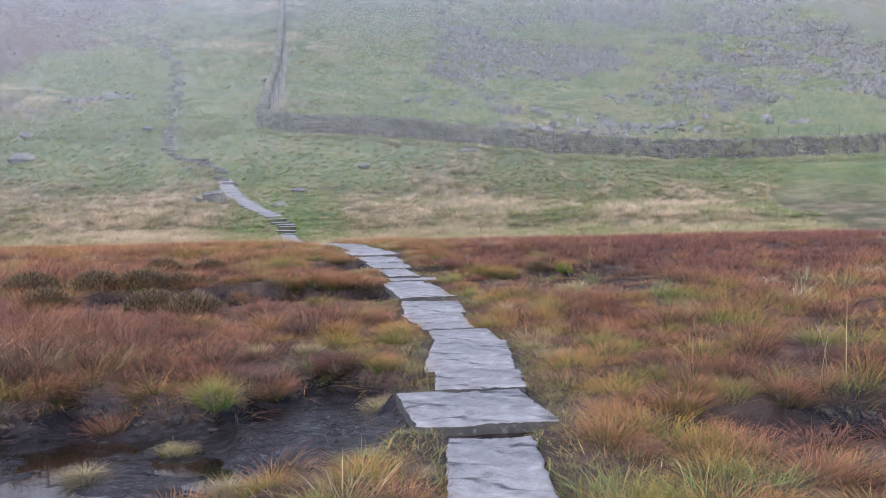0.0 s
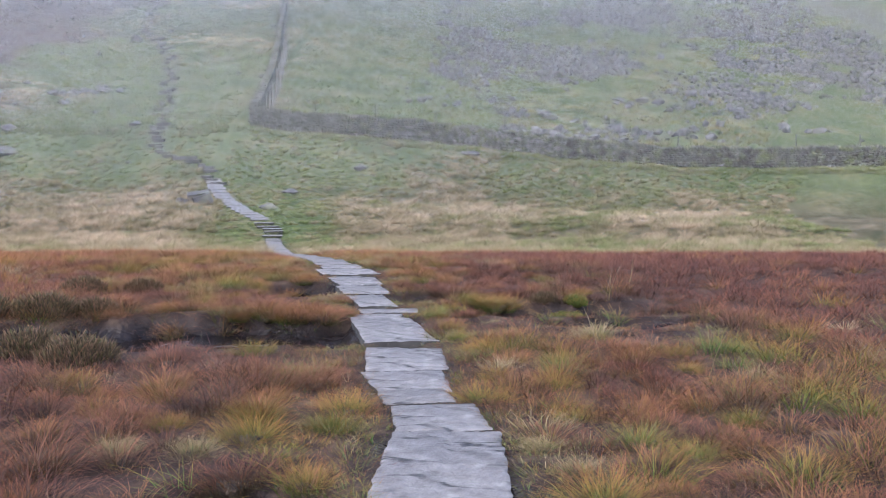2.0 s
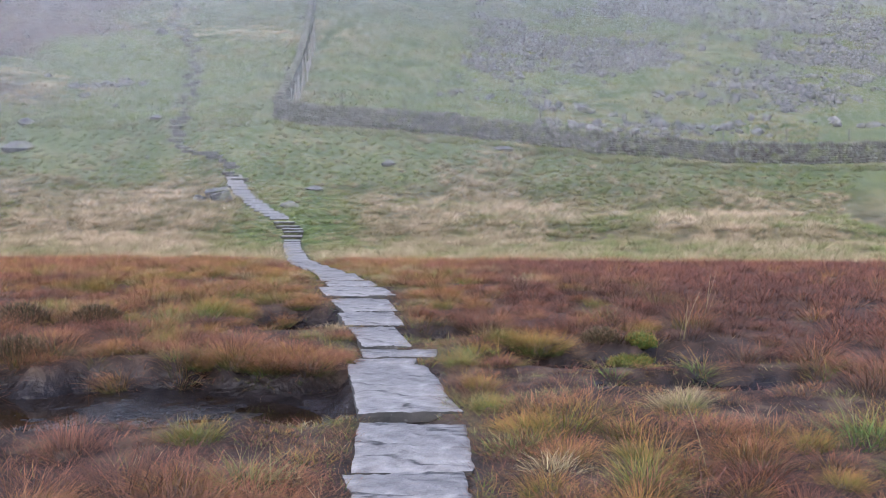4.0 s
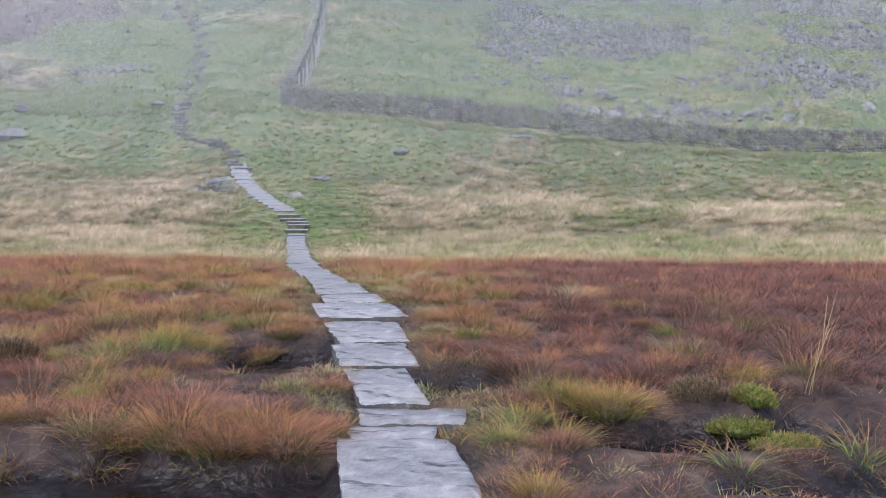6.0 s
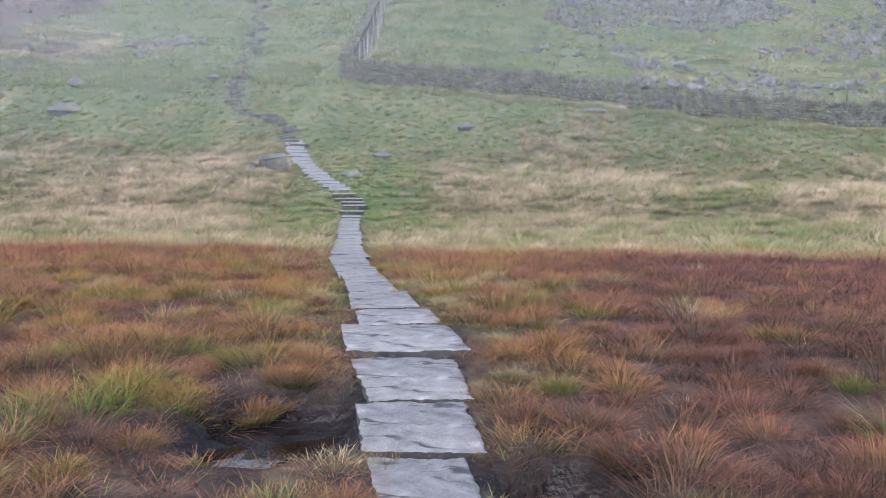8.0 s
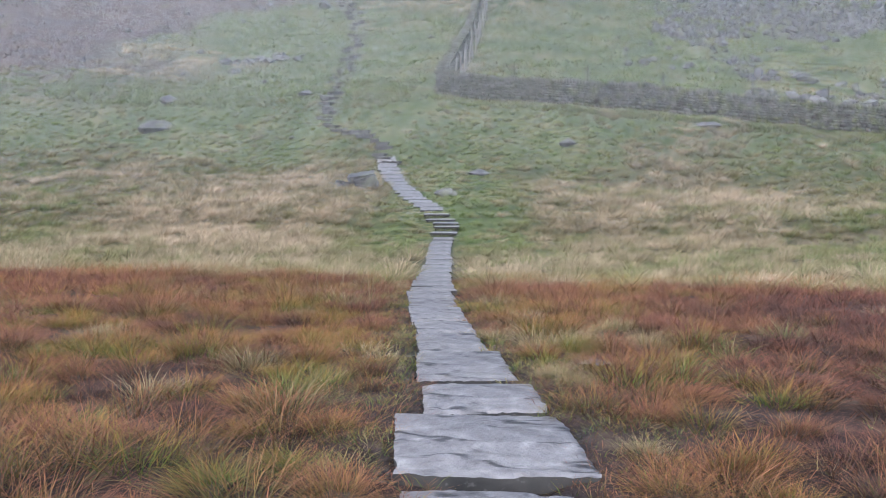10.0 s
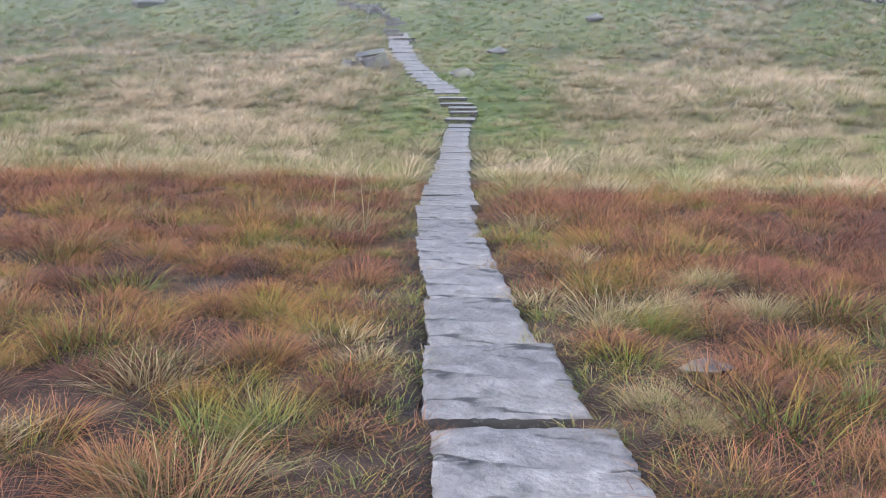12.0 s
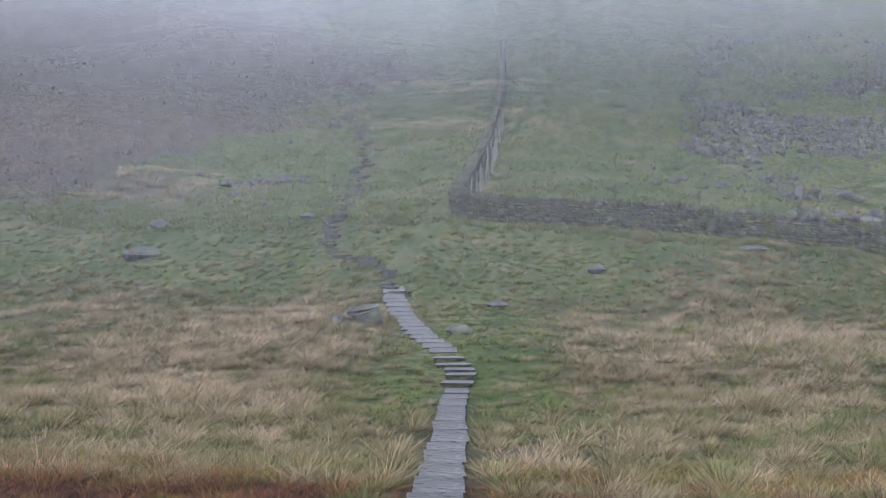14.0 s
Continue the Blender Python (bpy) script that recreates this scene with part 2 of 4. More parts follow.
def fbm(x, y, seed=0, octaves=3):
    total, size, weight = 0.0, 1.0, 0.0
    for k in range(octaves):
        total = total + rough(x * 2**k + 17.3 * k, y * 2**k - 9.1 * k, seed + k) * size
        weight, size = weight + size, size * 0.5
    return total / weight


PATH_Y = [-20, 4.6, 6.6, 8.6, 9.8, 11.2, 12.2, 13.9, 15.4, 16.2, 17.2, 18.3, 19.5, 21.3, 22.2, 23.1, 24.4, 25.8, 27.5, 31.6, 36, 40, 44.4, 47.3, 47.9, 51, 55, 58, 60]
PATH_X = [0.3, 0.24, 0.2, 0.19, 0.1, -0.1, -0.17, -0.4, -0.62, -0.77, -0.98, -1.16, -1.42, -1.89, -2.17, -2.4, -2.74, -3.09, -3.53, -4.4, -5.3, -6.15, -7.0, -7.85, -8.1, -9.6, -11.35, -12.5, -13.1]
PATH_Z = [0.05, 0.06, 0.08, 0.04, 0.02, 0.0, 0.0, 0.0, 0.0, 0.02, 0.03, 0.05, 0.06, 0.06, 0.02, -0.04, -0.13, -0.22, -0.34, -0.66, -0.9, -0.97, -1.02, -0.6, -0.4, -0.1, 0.4, 1.0, 1.75]
RISE_Y = [-1500, -20, 8, 18, 21, 23.7, 28.7, 33, 37, 44.3, 47, 50, 54, 57, 58.5, 60, 64, 67, 81, 95, 130, 150, 250, 400, 700, 1500]
RISE_Z = [-2, 0.02, 0.03, 0.03, 0.03, -0.12, -0.45, -0.82, -0.98, -1.06, -0.5, -0.2, 0.3, 0.65, 1.1, 1.75, 3.3, 4.75, 8.7, 13, 24, 32.7, 74, 120, 150, 160]
ACROSS_X = [-200, -60, -40, -27, -18, -12.2, -7, 0.7, 8, 15.6, 23, 40, 80, 200]
ACROSS_Z = [12, 4, 1.2, -0.2, -0.4, 0.0, -0.5, -1.3, -2.05, -2.55, -2.7, -2.8, -2.2, 2]
# peat hollows: centre, half sizes, turn in degrees, depth
HOLLOWS = [
    (-1.0, 6.75, 0.72, 1.3, -8, 0.2), (-2.6, 5.7, 1.5, 1.7, 5, 0.27), (2.5, 6.4, 0.9, 0.45, 5, 0.26),
    (-2.7, 13.45, 2.0, 1.0, 2, 0.26), (-0.95, 14.25, 0.3, 0.35, 0, 0.2), (-0.2, 16.45, 0.36, 0.42, 0, 0.26),
    (1.4, 15.15, 1.15, 0.52, 8, 0.28), (-1.75, 17.3, 0.6, 0.7, 0, 0.24), (2.3, 14.1, 0.9, 0.35, 15, 0.16),
]


def path_gap(x, y):
    return np.abs(x - np.interp(y, PATH_Y, PATH_X))


# the flagstones: middle x, y, top z, back width, front width, length, turn, skew
FLAGS_NEAR = [
    (0.27, 3.9, 0.05, 0.6, 0.6, 1.3, 2, 0), (0.25, 5.24, 0.07, 0.53, 0.56, 1.24, -1, -0.03), (0.17, 6.55, 0.08, 0.9, 0.94, 0.9, 7, -0.08),
    (0.24, 7.48, 0.08, 0.68, 0.68, 0.76, 0, 0.0), (0.2, 8.65, 0.05, 0.7, 0.78, 1.4, -2, 0.0), (0.16, 9.82, 0.02, 0.62, 0.66, 0.78, 8, 0.02),
    (-0.02, 10.47, 0.01, 0.54, 0.54, 0.54, 7, -0.04), (-0.1, 11.18, 0.0, 0.72, 0.6, 0.82, 7, -0.05), (-0.16, 12.16, 0.0, 0.77, 0.74, 1.08, 3, -0.02),
    (-0.4, 13.87, 0.0, 0.72, 0.76, 1.92, 6, -0.15), (-0.6, 14.98, -0.01, 0.62, 0.55, 0.36, 7, 0.0),
]
FLAGS_MID = [
    (-0.5, 15.34, 0.0, 0.78, 0.7, 0.46, 4, 0), (-0.77, 16.12, 0.015, 0.52, 0.5, 1.18, 6, -0.16), (-0.98, 17.21, 0.03, 0.68, 0.66, 0.93, 8, -0.08),
    (-1.17, 18.27, 0.05, 0.77, 0.66, 1.14, 9, -0.12), (-1.43, 19.5, 0.06, 0.92, 0.94, 1.1, 10, -0.1), (-1.62, 20.45, 0.065, 0.7, 0.72, 0.7, 11, -0.05),
    (-1.9, 21.3, 0.06, 0.62, 0.66, 0.92, 12, -0.05), (-2.17, 22.2, 0.03, 0.5, 0.56, 0.95, 14, -0.06), (-2.41, 23.14, -0.04, 0.52, 0.52, 0.96, 14, -0.06),
    (-2.75, 24.36, -0.12, 0.57, 0.56, 1.3, 14, -0.05), (-3.1, 25.72, -0.22, 0.56, 0.58, 1.1, 14, -0.04), (-3.4, 26.9, -0.3, 0.6, 0.6, 1.15, 14, -0.04),
]


def slab_gap(x, y):
    """How far a place lies outside the flagstones."""
    gap = path_gap(x, y) - 0.3
    for cx, cy, _, back, front, length, turn, skew in FLAGS_NEAR + FLAGS_MID:
        slope = skew / length + 0.08
        inside = np.abs(y - cy) < length / 2 + 0.08
        gap = np.where(inside, np.abs(x - cx - (y - cy) * slope * -1) - max(back, front) / 2, gap)
    return gap


def hollow_mask(x, y):
    deep, mask = 0.0, 0.0
    wob = (fbm(x * 2.3, y * 2.3, 40) - 0.5) * 0.7
    for cx, cy, rx, ry, turn, depth in HOLLOWS:
        c, s = math.cos(math.radians(turn)), math.sin(math.radians(turn))
        u, v = ((x - cx) * c + (y - cy) * s) / rx, ((y - cy) * c - (x - cx) * s) / ry
        m = smooth(1.2, 0.95, np.sqrt(u * u + v * v) + wob)
        deep, mask = np.maximum(deep, m * depth), np.maximum(mask, m)
    return mask, deep


UP_X = [-12.5, -13.1, -13.3, -15.0, -16.5, -17.3, -17.7, -17.9, -19.3, -20.8, -22.8, -25, -29.3, -32.4, -36.2]
UP_Y = [58.4, 59.5, 60.3, 61.8, 63.0, 63.8, 65.3, 67.0, 73.3, 80, 88, 94.5, 103.3, 116.4, 133.7]


def lawn_mask(x, y):
    """Short green grass round the path where it climbs."""
    near = smooth(4.5, 1.2, np.abs(x - np.interp(y, PATH_Y, PATH_X) - smooth(44, 56, y) * 2.5)) * smooth(35, 43, y)
    slope = smooth(50, 58, y + (fbm(x * 0.07, y * 0.07, 59) - 0.5) * 22 + (fbm(x * 0.35, y * 0.35, 60) - 0.5) * 14 - smooth(-5, 7, x) * 17)
    return np.maximum(near, slope * 0.85)


def ground(x, y):
    x, y = np.asarray(x, float), np.asarray(y, float)
    z = np.interp(y, RISE_Y, RISE_Z) + smooth(44, 67, y) * np.interp(x, ACROSS_X, ACROSS_Z)
    far = smooth(32, 60, y)
    bump = (fbm(x * 0.8, y * 0.8, 3) - 0.5) * 0.16 + (fbm(x * 3.1, y * 3.1, 5) - 0.5) * 0.05
    bump = bump + far * ((fbm(x * 0.12, y * 0.12, 7) - 0.5) * 0.7 + (fbm(x * 0.5, y * 0.5, 9) - 0.5) * 0.35 + (fbm(x * 1.1, y * 1.1, 17, 2) - 0.5) * 0.3 * smooth(1.0, 3.0, np.abs(y - 67)))
    bump = bump + smooth(75, 130, y) * (fbm(x * 0.05, y * 0.05, 11) - 0.5) * 4
    bump = bump + smooth(31, 34, y) * smooth(62, 52, y) * (1 - lawn_mask(x, y)) * (fbm(x * 0.8, y * 0.8, 15, 2) - 0.5) * 0.2
    near = smooth(1.3, 0.3, path_gap(x, y)) * smooth(62, 56, y)
    z = z + bump * (1 - near)
    z = z * (1 - near) + (np.interp(y, PATH_Y, PATH_Z) - 0.016) * near
    if np.min(y) > 31:
        return z
    mask, deep = hollow_mask(x, y)
    deep = deep * smooth(0.26, 0.52, path_gap(x, y))
    if np.min(y) < 31:
        z = z - 0.06 * smooth(0.03, -0.08, slab_gap(x, y)) * smooth(31, 29.5, y)
    return z - deep + mask * ((fbm(x * 5, y * 5, 13) - 0.5) * 0.06 + (rough(x * 13, y * 13, 14) - 0.5) * 0.025)


# ---- builders ----
def part(name, bm, mat, parent=None, label=""):
    """Links a bmesh as one mesh object, under its thing where a parent is given."""
    me = bpy.data.meshes.new(name)
    bm.to_mesh(me)
    bm.free()
    return hung(name, me, mat, parent, label)


def hung(name, me, mat, parent=None, label=""):
    if mat and not me.materials:
        me.materials.append(mat)
    ob = new(name, me)
    ob.parent = parent
    return tagged(ob, label)


def mesh_of(name, co, loops, starts, totals, uv=None, soft=False):
    """A mesh from flat arrays."""
    me = bpy.data.meshes.new(name)
    me.vertices.add(len(co))
    me.vertices.foreach_set("co", np.ascontiguousarray(co, dtype=np.float32).ravel())
    me.loops.add(len(loops))
    me.loops.foreach_set("vertex_index", np.ascontiguousarray(loops, dtype=np.int32))
    me.polygons.add(len(starts))
    me.polygons.foreach_set("loop_start", np.ascontiguousarray(starts, dtype=np.int32))
    me.polygons.foreach_set("loop_total", np.ascontiguousarray(totals, dtype=np.int32))
    if soft:
        me.polygons.foreach_set("use_smooth", np.ones(len(starts), dtype=bool))
    if uv is not None:
        layer = me.uv_layers.new(name="UVMap")
        layer.data.foreach_set("uv", np.ascontiguousarray(uv, dtype=np.float32).ravel())
    me.update(calc_edges=True)
    return me


def blades(name, root, heading, length, lean, droop, width, hue, rows=2):
    """Arching blades of grass as one mesh: rows of two corners and a tip each."""
    n, rng = len(root), np.random.RandomState(len(root))
    out = np.stack([np.cos(heading), np.sin(heading)], 1)
    side = heading + np.pi / 2 + rng.uniform(-0.9, 0.9, n)
    side = np.stack([np.cos(side), np.sin(side), np.zeros(n)], 1)
    co = np.empty((n, 2 * rows + 1, 3))
    v = np.empty((n, 2 * rows + 1))
    for k in range(rows + 1):
        s = k / rows
        at = np.empty((n, 3))
        at[:, :2] = root[:, :2] + out * (length * (lean * s + droop * s * s))[:, None]
        at[:, 2] = root[:, 2] + length * (s * np.sqrt(np.clip(1 - lean**2 * 0.7, 0.1, 1)) - 0.55 * droop * s * s)
        w = (width * (1 - 0.55 * s) * 0.5)[:, None]
        if k < rows:
            co[:, 2 * k], co[:, 2 * k + 1] = at - side * w, at + side * w
            v[:, 2 * k] = v[:, 2 * k + 1] = s
        else:
            co[:, 2 * k], v[:, 2 * k] = at, 1.0
    one = []
    for k in range(rows - 1):
        one += [2 * k, 2 * k + 1, 2 * k + 3, 2 * k + 2]
    one += [2 * rows - 2, 2 * rows - 1, 2 * rows]
    one = np.array(one)
    totals = np.array([4] * (rows - 1) + [3])
    first = np.concatenate([[0], np.cumsum(totals)[:-1]])
    loops = (np.arange(n)[:, None] * (2 * rows + 1) + one[None]).ravel()
    starts = (np.arange(n)[:, None] * len(one) + first[None]).ravel()
    uv = np.stack([np.repeat(np.clip(hue, 0, 1), len(one)), v[:, one].ravel()], 1)
    return mesh_of(name, co.reshape(-1, 3), loops, starts, np.tile(totals, n), uv)


def clumps(name, x, y, each, spread, length, width, hue, seed, rows=2, lean=(0.05, 0.75), droop=(0.15, 0.6), wind=0.0, sink=0.02):
    """Tufts of grass at x, y on the ground, as one mesh; length and hue go clump by clump."""
    rng = np.random.RandomState(seed)
    n = len(x)
    k = n * each
    a, r = rng.uniform(0, 2 * np.pi, k), np.sqrt(rng.uniform(0, 1, k))
    rx, ry = np.repeat(x, each) + np.cos(a) * r * np.repeat(spread, each), np.repeat(y, each) + np.sin(a) * r * np.repeat(spread, each)
    root = np.stack([rx, ry, ground(rx, ry) - sink], 1)
    head = a + rng.normal(0, 0.6, k)
    if wind:
        head = np.where(rng.uniform(0, 1, k) < wind, rng.normal(0.15, 0.6, k), head)
    ln = np.repeat(length, each) * rng.uniform(0.5, 1.1, k)
    return blades(name, root, head, ln, lean[0] + (lean[1] - lean[0]) * r * rng.uniform(0.6, 1.1, k), rng.uniform(*droop, k), width * rng.uniform(0.6, 1.3, k), np.repeat(hue, each) + rng.normal(0, 0.06, k), rows)


def boulder(name, size, mat, seed, parent=None, label="", flat=0.5):
    """A weathered, faceted block of gritstone."""
    bm = bmesh.new()
    bmesh.ops.create_icosphere(bm, subdivisions=2, radius=0.5)
    rng = random.Random(seed)
    cuts = [(Vector((rng.uniform(-1, 1), rng.uniform(-1, 1), rng.uniform(-0.6, 1))).normalized(), rng.uniform(0.24, 0.38)) for _ in range(9)]
    for v in bm.verts:
        for nrm, d in cuts:
            over = v.co.dot(nrm) - d
            if over > 0:
                v.co -= nrm * over * 0.92
        v.co += Vector(noise.noise_vector(v.co * 3 + Vector((seed, 0, 0)))) * 0.03
        v.co.x, v.co.y, v.co.z = v.co.x * size[0] * 1.3, v.co.y * size[1] * 1.3, v.co.z * size[2] * 1.3
    return part(name, bm, mat, parent, label)


def stone_mesh(seed, rough_by=0.12):
    """A squared walling stone, one metre each way, with knocked corners."""
    bm = bmesh.new()
    bmesh.ops.create_cube(bm, size=1.0)
    bmesh.ops.bevel(bm, geom=bm.edges[:], offset=0.09, segments=1, affect="EDGES")
    rng = random.Random(seed)
    for v in bm.verts:
        v.co += Vector([rng.uniform(-rough_by, rough_by) * 0.6 for _ in range(3)])
    me = bpy.data.meshes.new("stone")
    bm.to_mesh(me)
    bm.free()
    me.materials.append(wall_m)
    return me


def joined(name, mats, template):
    """Many placed copies of a template (corners, faces) joined into one mesh."""
    co, faces = template
    n, k = len(mats), len(co)
    homo = np.concatenate([co, np.ones((k, 1))], 1)
    at = np.einsum("nij,kj->nki", np.array(mats)[:, :3, :], homo)
    loops1 = np.concatenate(faces)
    totals1 = np.array([len(f) for f in faces])
    starts1 = np.concatenate([[0], np.cumsum(totals1)[:-1]])
    loops = (np.arange(n)[:, None] * k + loops1[None]).ravel()
    starts = (np.arange(n)[:, None] * len(loops1) + starts1[None]).ravel()
    return mesh_of(name, at.reshape(-1, 3), loops, starts, np.tile(totals1, n))


def template_of(me):
    co = np.array([v.co[:] for v in me.vertices])
    return co, [np.array(p.vertices[:]) for p in me.polygons]


# ---- the ground, one sheet to the horizon ----
def steps(*runs):
    return np.concatenate([np.arange(a, b, d) for a, b, d in runs])


out = np.array([*np.arange(42, 90, 2.5), 100, 120, 160, 220, 320, 500, 800, 1500.0])
gx = steps((-40, -27, 0.7), (-27, -9, 0.4), (-9, 9, 0.11), (9, 40.1, 0.6))
gx = np.concatenate([-out[::-1], gx, out])
gy = np.concatenate([-np.array([1500, 600, 250, 100, 40, 15, 5.0]), steps((-1, 3, 0.5), (3, 30, 0.11), (30, 70, 0.33), (70, 110, 0.7), (110, 205, 1.5)), [210, 225, 240, 280, 330, 400, 500, 700, 1000, 1500.0]])
X, Y = np.meshgrid(gx, gy)
Z = ground(X, Y)
nx, ny = len(gx), len(gy)
cell = (np.arange(ny - 1)[:, None] * nx + np.arange(nx - 1)[None]).ravel()
quads = np.stack([cell, cell + 1, cell + nx + 1, cell + nx], 1)
me = mesh_of("ground", np.stack([X, Y, Z], -1).reshape(-1, 3), quads.ravel(), np.arange(len(quads)) * 4, np.full(len(quads), 4), soft=True)


def scree_mask(x, y):
    m = smooth(0.52, 0.62, fbm(x * 0.09, y * 0.07, 61) * 0.62 + fbm(x * 0.4, y * 0.4, 62) * 0.42 + 0.09 * smooth(14, 26, x))
    return m * smooth(-1.5, 4.5, x + (fbm(x * 0.2, y * 0.2, 63) - 0.5) * 9) * smooth(70, 76, y) * (0.35 + 0.65 * smooth(0.4, 0.56, fbm(x * 0.22, y * 0.16, 67)))


def heather_mask(x, y):
    edge = -31 - (y - 70) * 0.14
    return smooth(4, -5, x - edge + (fbm(x * 0.1, y * 0.1, 71) - 0.5) * 16 + (fbm(x * 0.02, y * 0.03, 72) - 0.5) * 60 * smooth(100, 160, y)) * smooth(60, 74, y)


masks = {"peat": np.maximum(smooth(0.05, 0.45, hollow_mask(X, Y)[0]), smooth(0.06, -0.06, slab_gap(X, Y)) * 0.85 * (Y < 45)), "bog": smooth(33.5, 30.5, Y + (fbm(X * 0.5, Y * 0.5, 31) - 0.5) * 3), "scree": scree_mask(X, Y), "heather": heather_mask(X, Y), "dry": smooth(30, 32, Y) * smooth(66, 56, Y) * (1 - lawn_mask(X, Y))}
masks["scree"] = np.maximum(masks["scree"], 0.8 * smooth(0.9, 0.3, np.abs(X - np.interp(Y, UP_Y, UP_X))) * (Y > 64) * (Y < 134))
for key, values in masks.items():
    me.attributes.new(key, "FLOAT", "POINT").data.foreach_set("value", np.ascontiguousarray(values.ravel(), dtype=np.float32))
tagged(hung("ground", me, land_m), "boggy moorland rising to a misty grass hillside", "ground", kind="structure")

# pools in the peat: still water lying on the low floor of the hollows
for k, (cx, cy, rx, ry, turn, depth) in enumerate(HOLLOWS[:8]):
    if depth < 0.22:
        continue
    a, r = np.meshgrid(np.linspace(0, 2 * np.pi, 24), np.linspace(0, 0.85, 8))
    lvl = float(np.percentile(ground(cx + np.cos(a) * r * rx, cy + np.sin(a) * r * ry), 66 if k == 0 else 50))
    bm = bmesh.new()
    ring = [bm.verts.new((cx + math.cos(t) * rx * 0.88, cy + math.sin(t) * ry * 0.92, lvl)) for t in np.linspace(0, 2 * math.pi, 40, endpoint=False)]
    bm.faces.new(ring)
    tagged(part("bog_pool", bm, water_m), "shallow dark peaty pool of still water", "water", "bog pools", "structure")


# ---- flagged path ----
path_root = tagged(new("path"), "worn gritstone flagstones laid across the bog", "path", kind="structure")


def flagstone(x, y, z, back, front, length, turn, seed, thick=0.11, skew=0.0, name="flagstone", mat=None):
    """One slab: x, y is its middle; back and front are its widths."""
    rng = random.Random(seed)
    rng_gap = rng.uniform(-0.012, 0.016) if y < 30 else 0.01
    bm = bmesh.new()
    nu, nv = (26, 22) if y < 30 else (12, 10)
    rows = []
    for j in range(nv + 1):
        v = j / nv
        row = []
        for i in range(nu + 1):
            u = i / nu
            w = front + (back - front) * v
            px, py = (u - 0.5) * w + skew * (v - 0.5), (v - 0.5) * (length - rng_gap)
            h = noise.noise(Vector((px * 2.5 + seed, py * 2.5, 0))) * 0.003 + noise.noise(Vector((px * 9, py * 9 + seed, 0))) * 0.0025
            flake = noise.noise(Vector((px * 1.9 - seed * 2, py * 2.6, 7))) + 0.35 * noise.noise(Vector((px * 7, py * 9, seed)))
            h += 0.011 * min(1.0, max(0.0, flake * 9)) * (y < 30) - 0.011 * (y < 30)
            edge = min(u, 1 - u) * w, min(v, 1 - v) * length
            if min(edge) < 0.001:
                chip = abs(noise.noise(Vector((px * 6 + 3 * seed, py * 6, 4)))) * (0.035 if y < 27 else 0.02) + abs(noise.noise(Vector((px * 19, py * 19, seed)))) * 0.022
                px -= math.copysign(chip, u - 0.5) if edge[0] < 0.001 else 0
                py -= math.copysign(chip * 0.3, v - 0.5) if edge[1] < 0.001 else 0
                h -= (0.004 + rng.uniform(0, 0.007)) * (1 if y < 27 or y > 44 else 0.3)
            row.append(bm.verts.new((px, py, h)))
        rows.append(row)
    for j in range(nv):
        for i in range(nu):
            bm.faces.new((rows[j][i], rows[j][i + 1], rows[j + 1][i + 1], rows[j + 1][i])).smooth = 0 < i < nu - 1 and 0 < j < nv - 1
    rim = rows[0] + [r[-1] for r in rows[1:]] + rows[-1][-2::-1] + [r[0] for r in rows[-2:0:-1]]
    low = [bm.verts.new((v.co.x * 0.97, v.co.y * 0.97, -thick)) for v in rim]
    # Edge faces take a darker colour than the top, which darkens the joints.
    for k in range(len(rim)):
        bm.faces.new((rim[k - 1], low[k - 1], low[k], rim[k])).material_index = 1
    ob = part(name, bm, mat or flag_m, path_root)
    ob.data.materials.append(core_and_edge_m)
    ob.matrix_basis = pose(x, y, z + (rng.uniform(-0.014, 0.014) if y < 30 else 0), rng.uniform(-0.9, 0.9), rng.uniform(-0.8, 0.8), turn)
    return ob


for k in range(4):
    flagstone(0.28, 2.6 - 1.2 * k, 0.05, 0.65, 0.62, 1.15, 1, 300 + k)
for k, (x, y, z, b, f, ln, turn, skew) in enumerate(FLAGS_NEAR + FLAGS_MID):
    flagstone(x, y, z, b, f, ln, turn, 10 + k, skew=skew)
y, k = 27.5, 0
rng = random.Random(5)
while y < 44.0:
    ln = rng.uniform(0.95, 1.5)
    mid = y + ln / 2
    z0, z1 = np.interp([y, y + ln], PATH_Y, PATH_Z)
    ob = flagstone(float(np.interp(mid, PATH_Y, PATH_X)) + rng.uniform(-0.02, 0.02), mid, float((z0 + z1) / 2) + 0.02, rng.uniform(0.58, 0.64), rng.uniform(0.58, 0.64), ln - 0.012, 13 + rng.uniform(-2, 2), 60 + k)
    ob.matrix_basis = ob.matrix_basis @ pose(0, 0, 0, math.degrees(math.atan2(z1 - z0, ln)))
    y, k = y + ln, k + 1
# the flight of stone steps, then flags climbing the bank
STEPS = [(-7.05, 44.75, -0.9, 0.15, 0.85), (-7.1, 45.4, -0.76, 0.14, 0.82), (-7.28, 46.05, -0.69, 0.07, 0.85), (-7.62, 46.8, -0.63, 0.06, 1.0), (-7.9, 47.45, -0.5, 0.13, 0.9)]
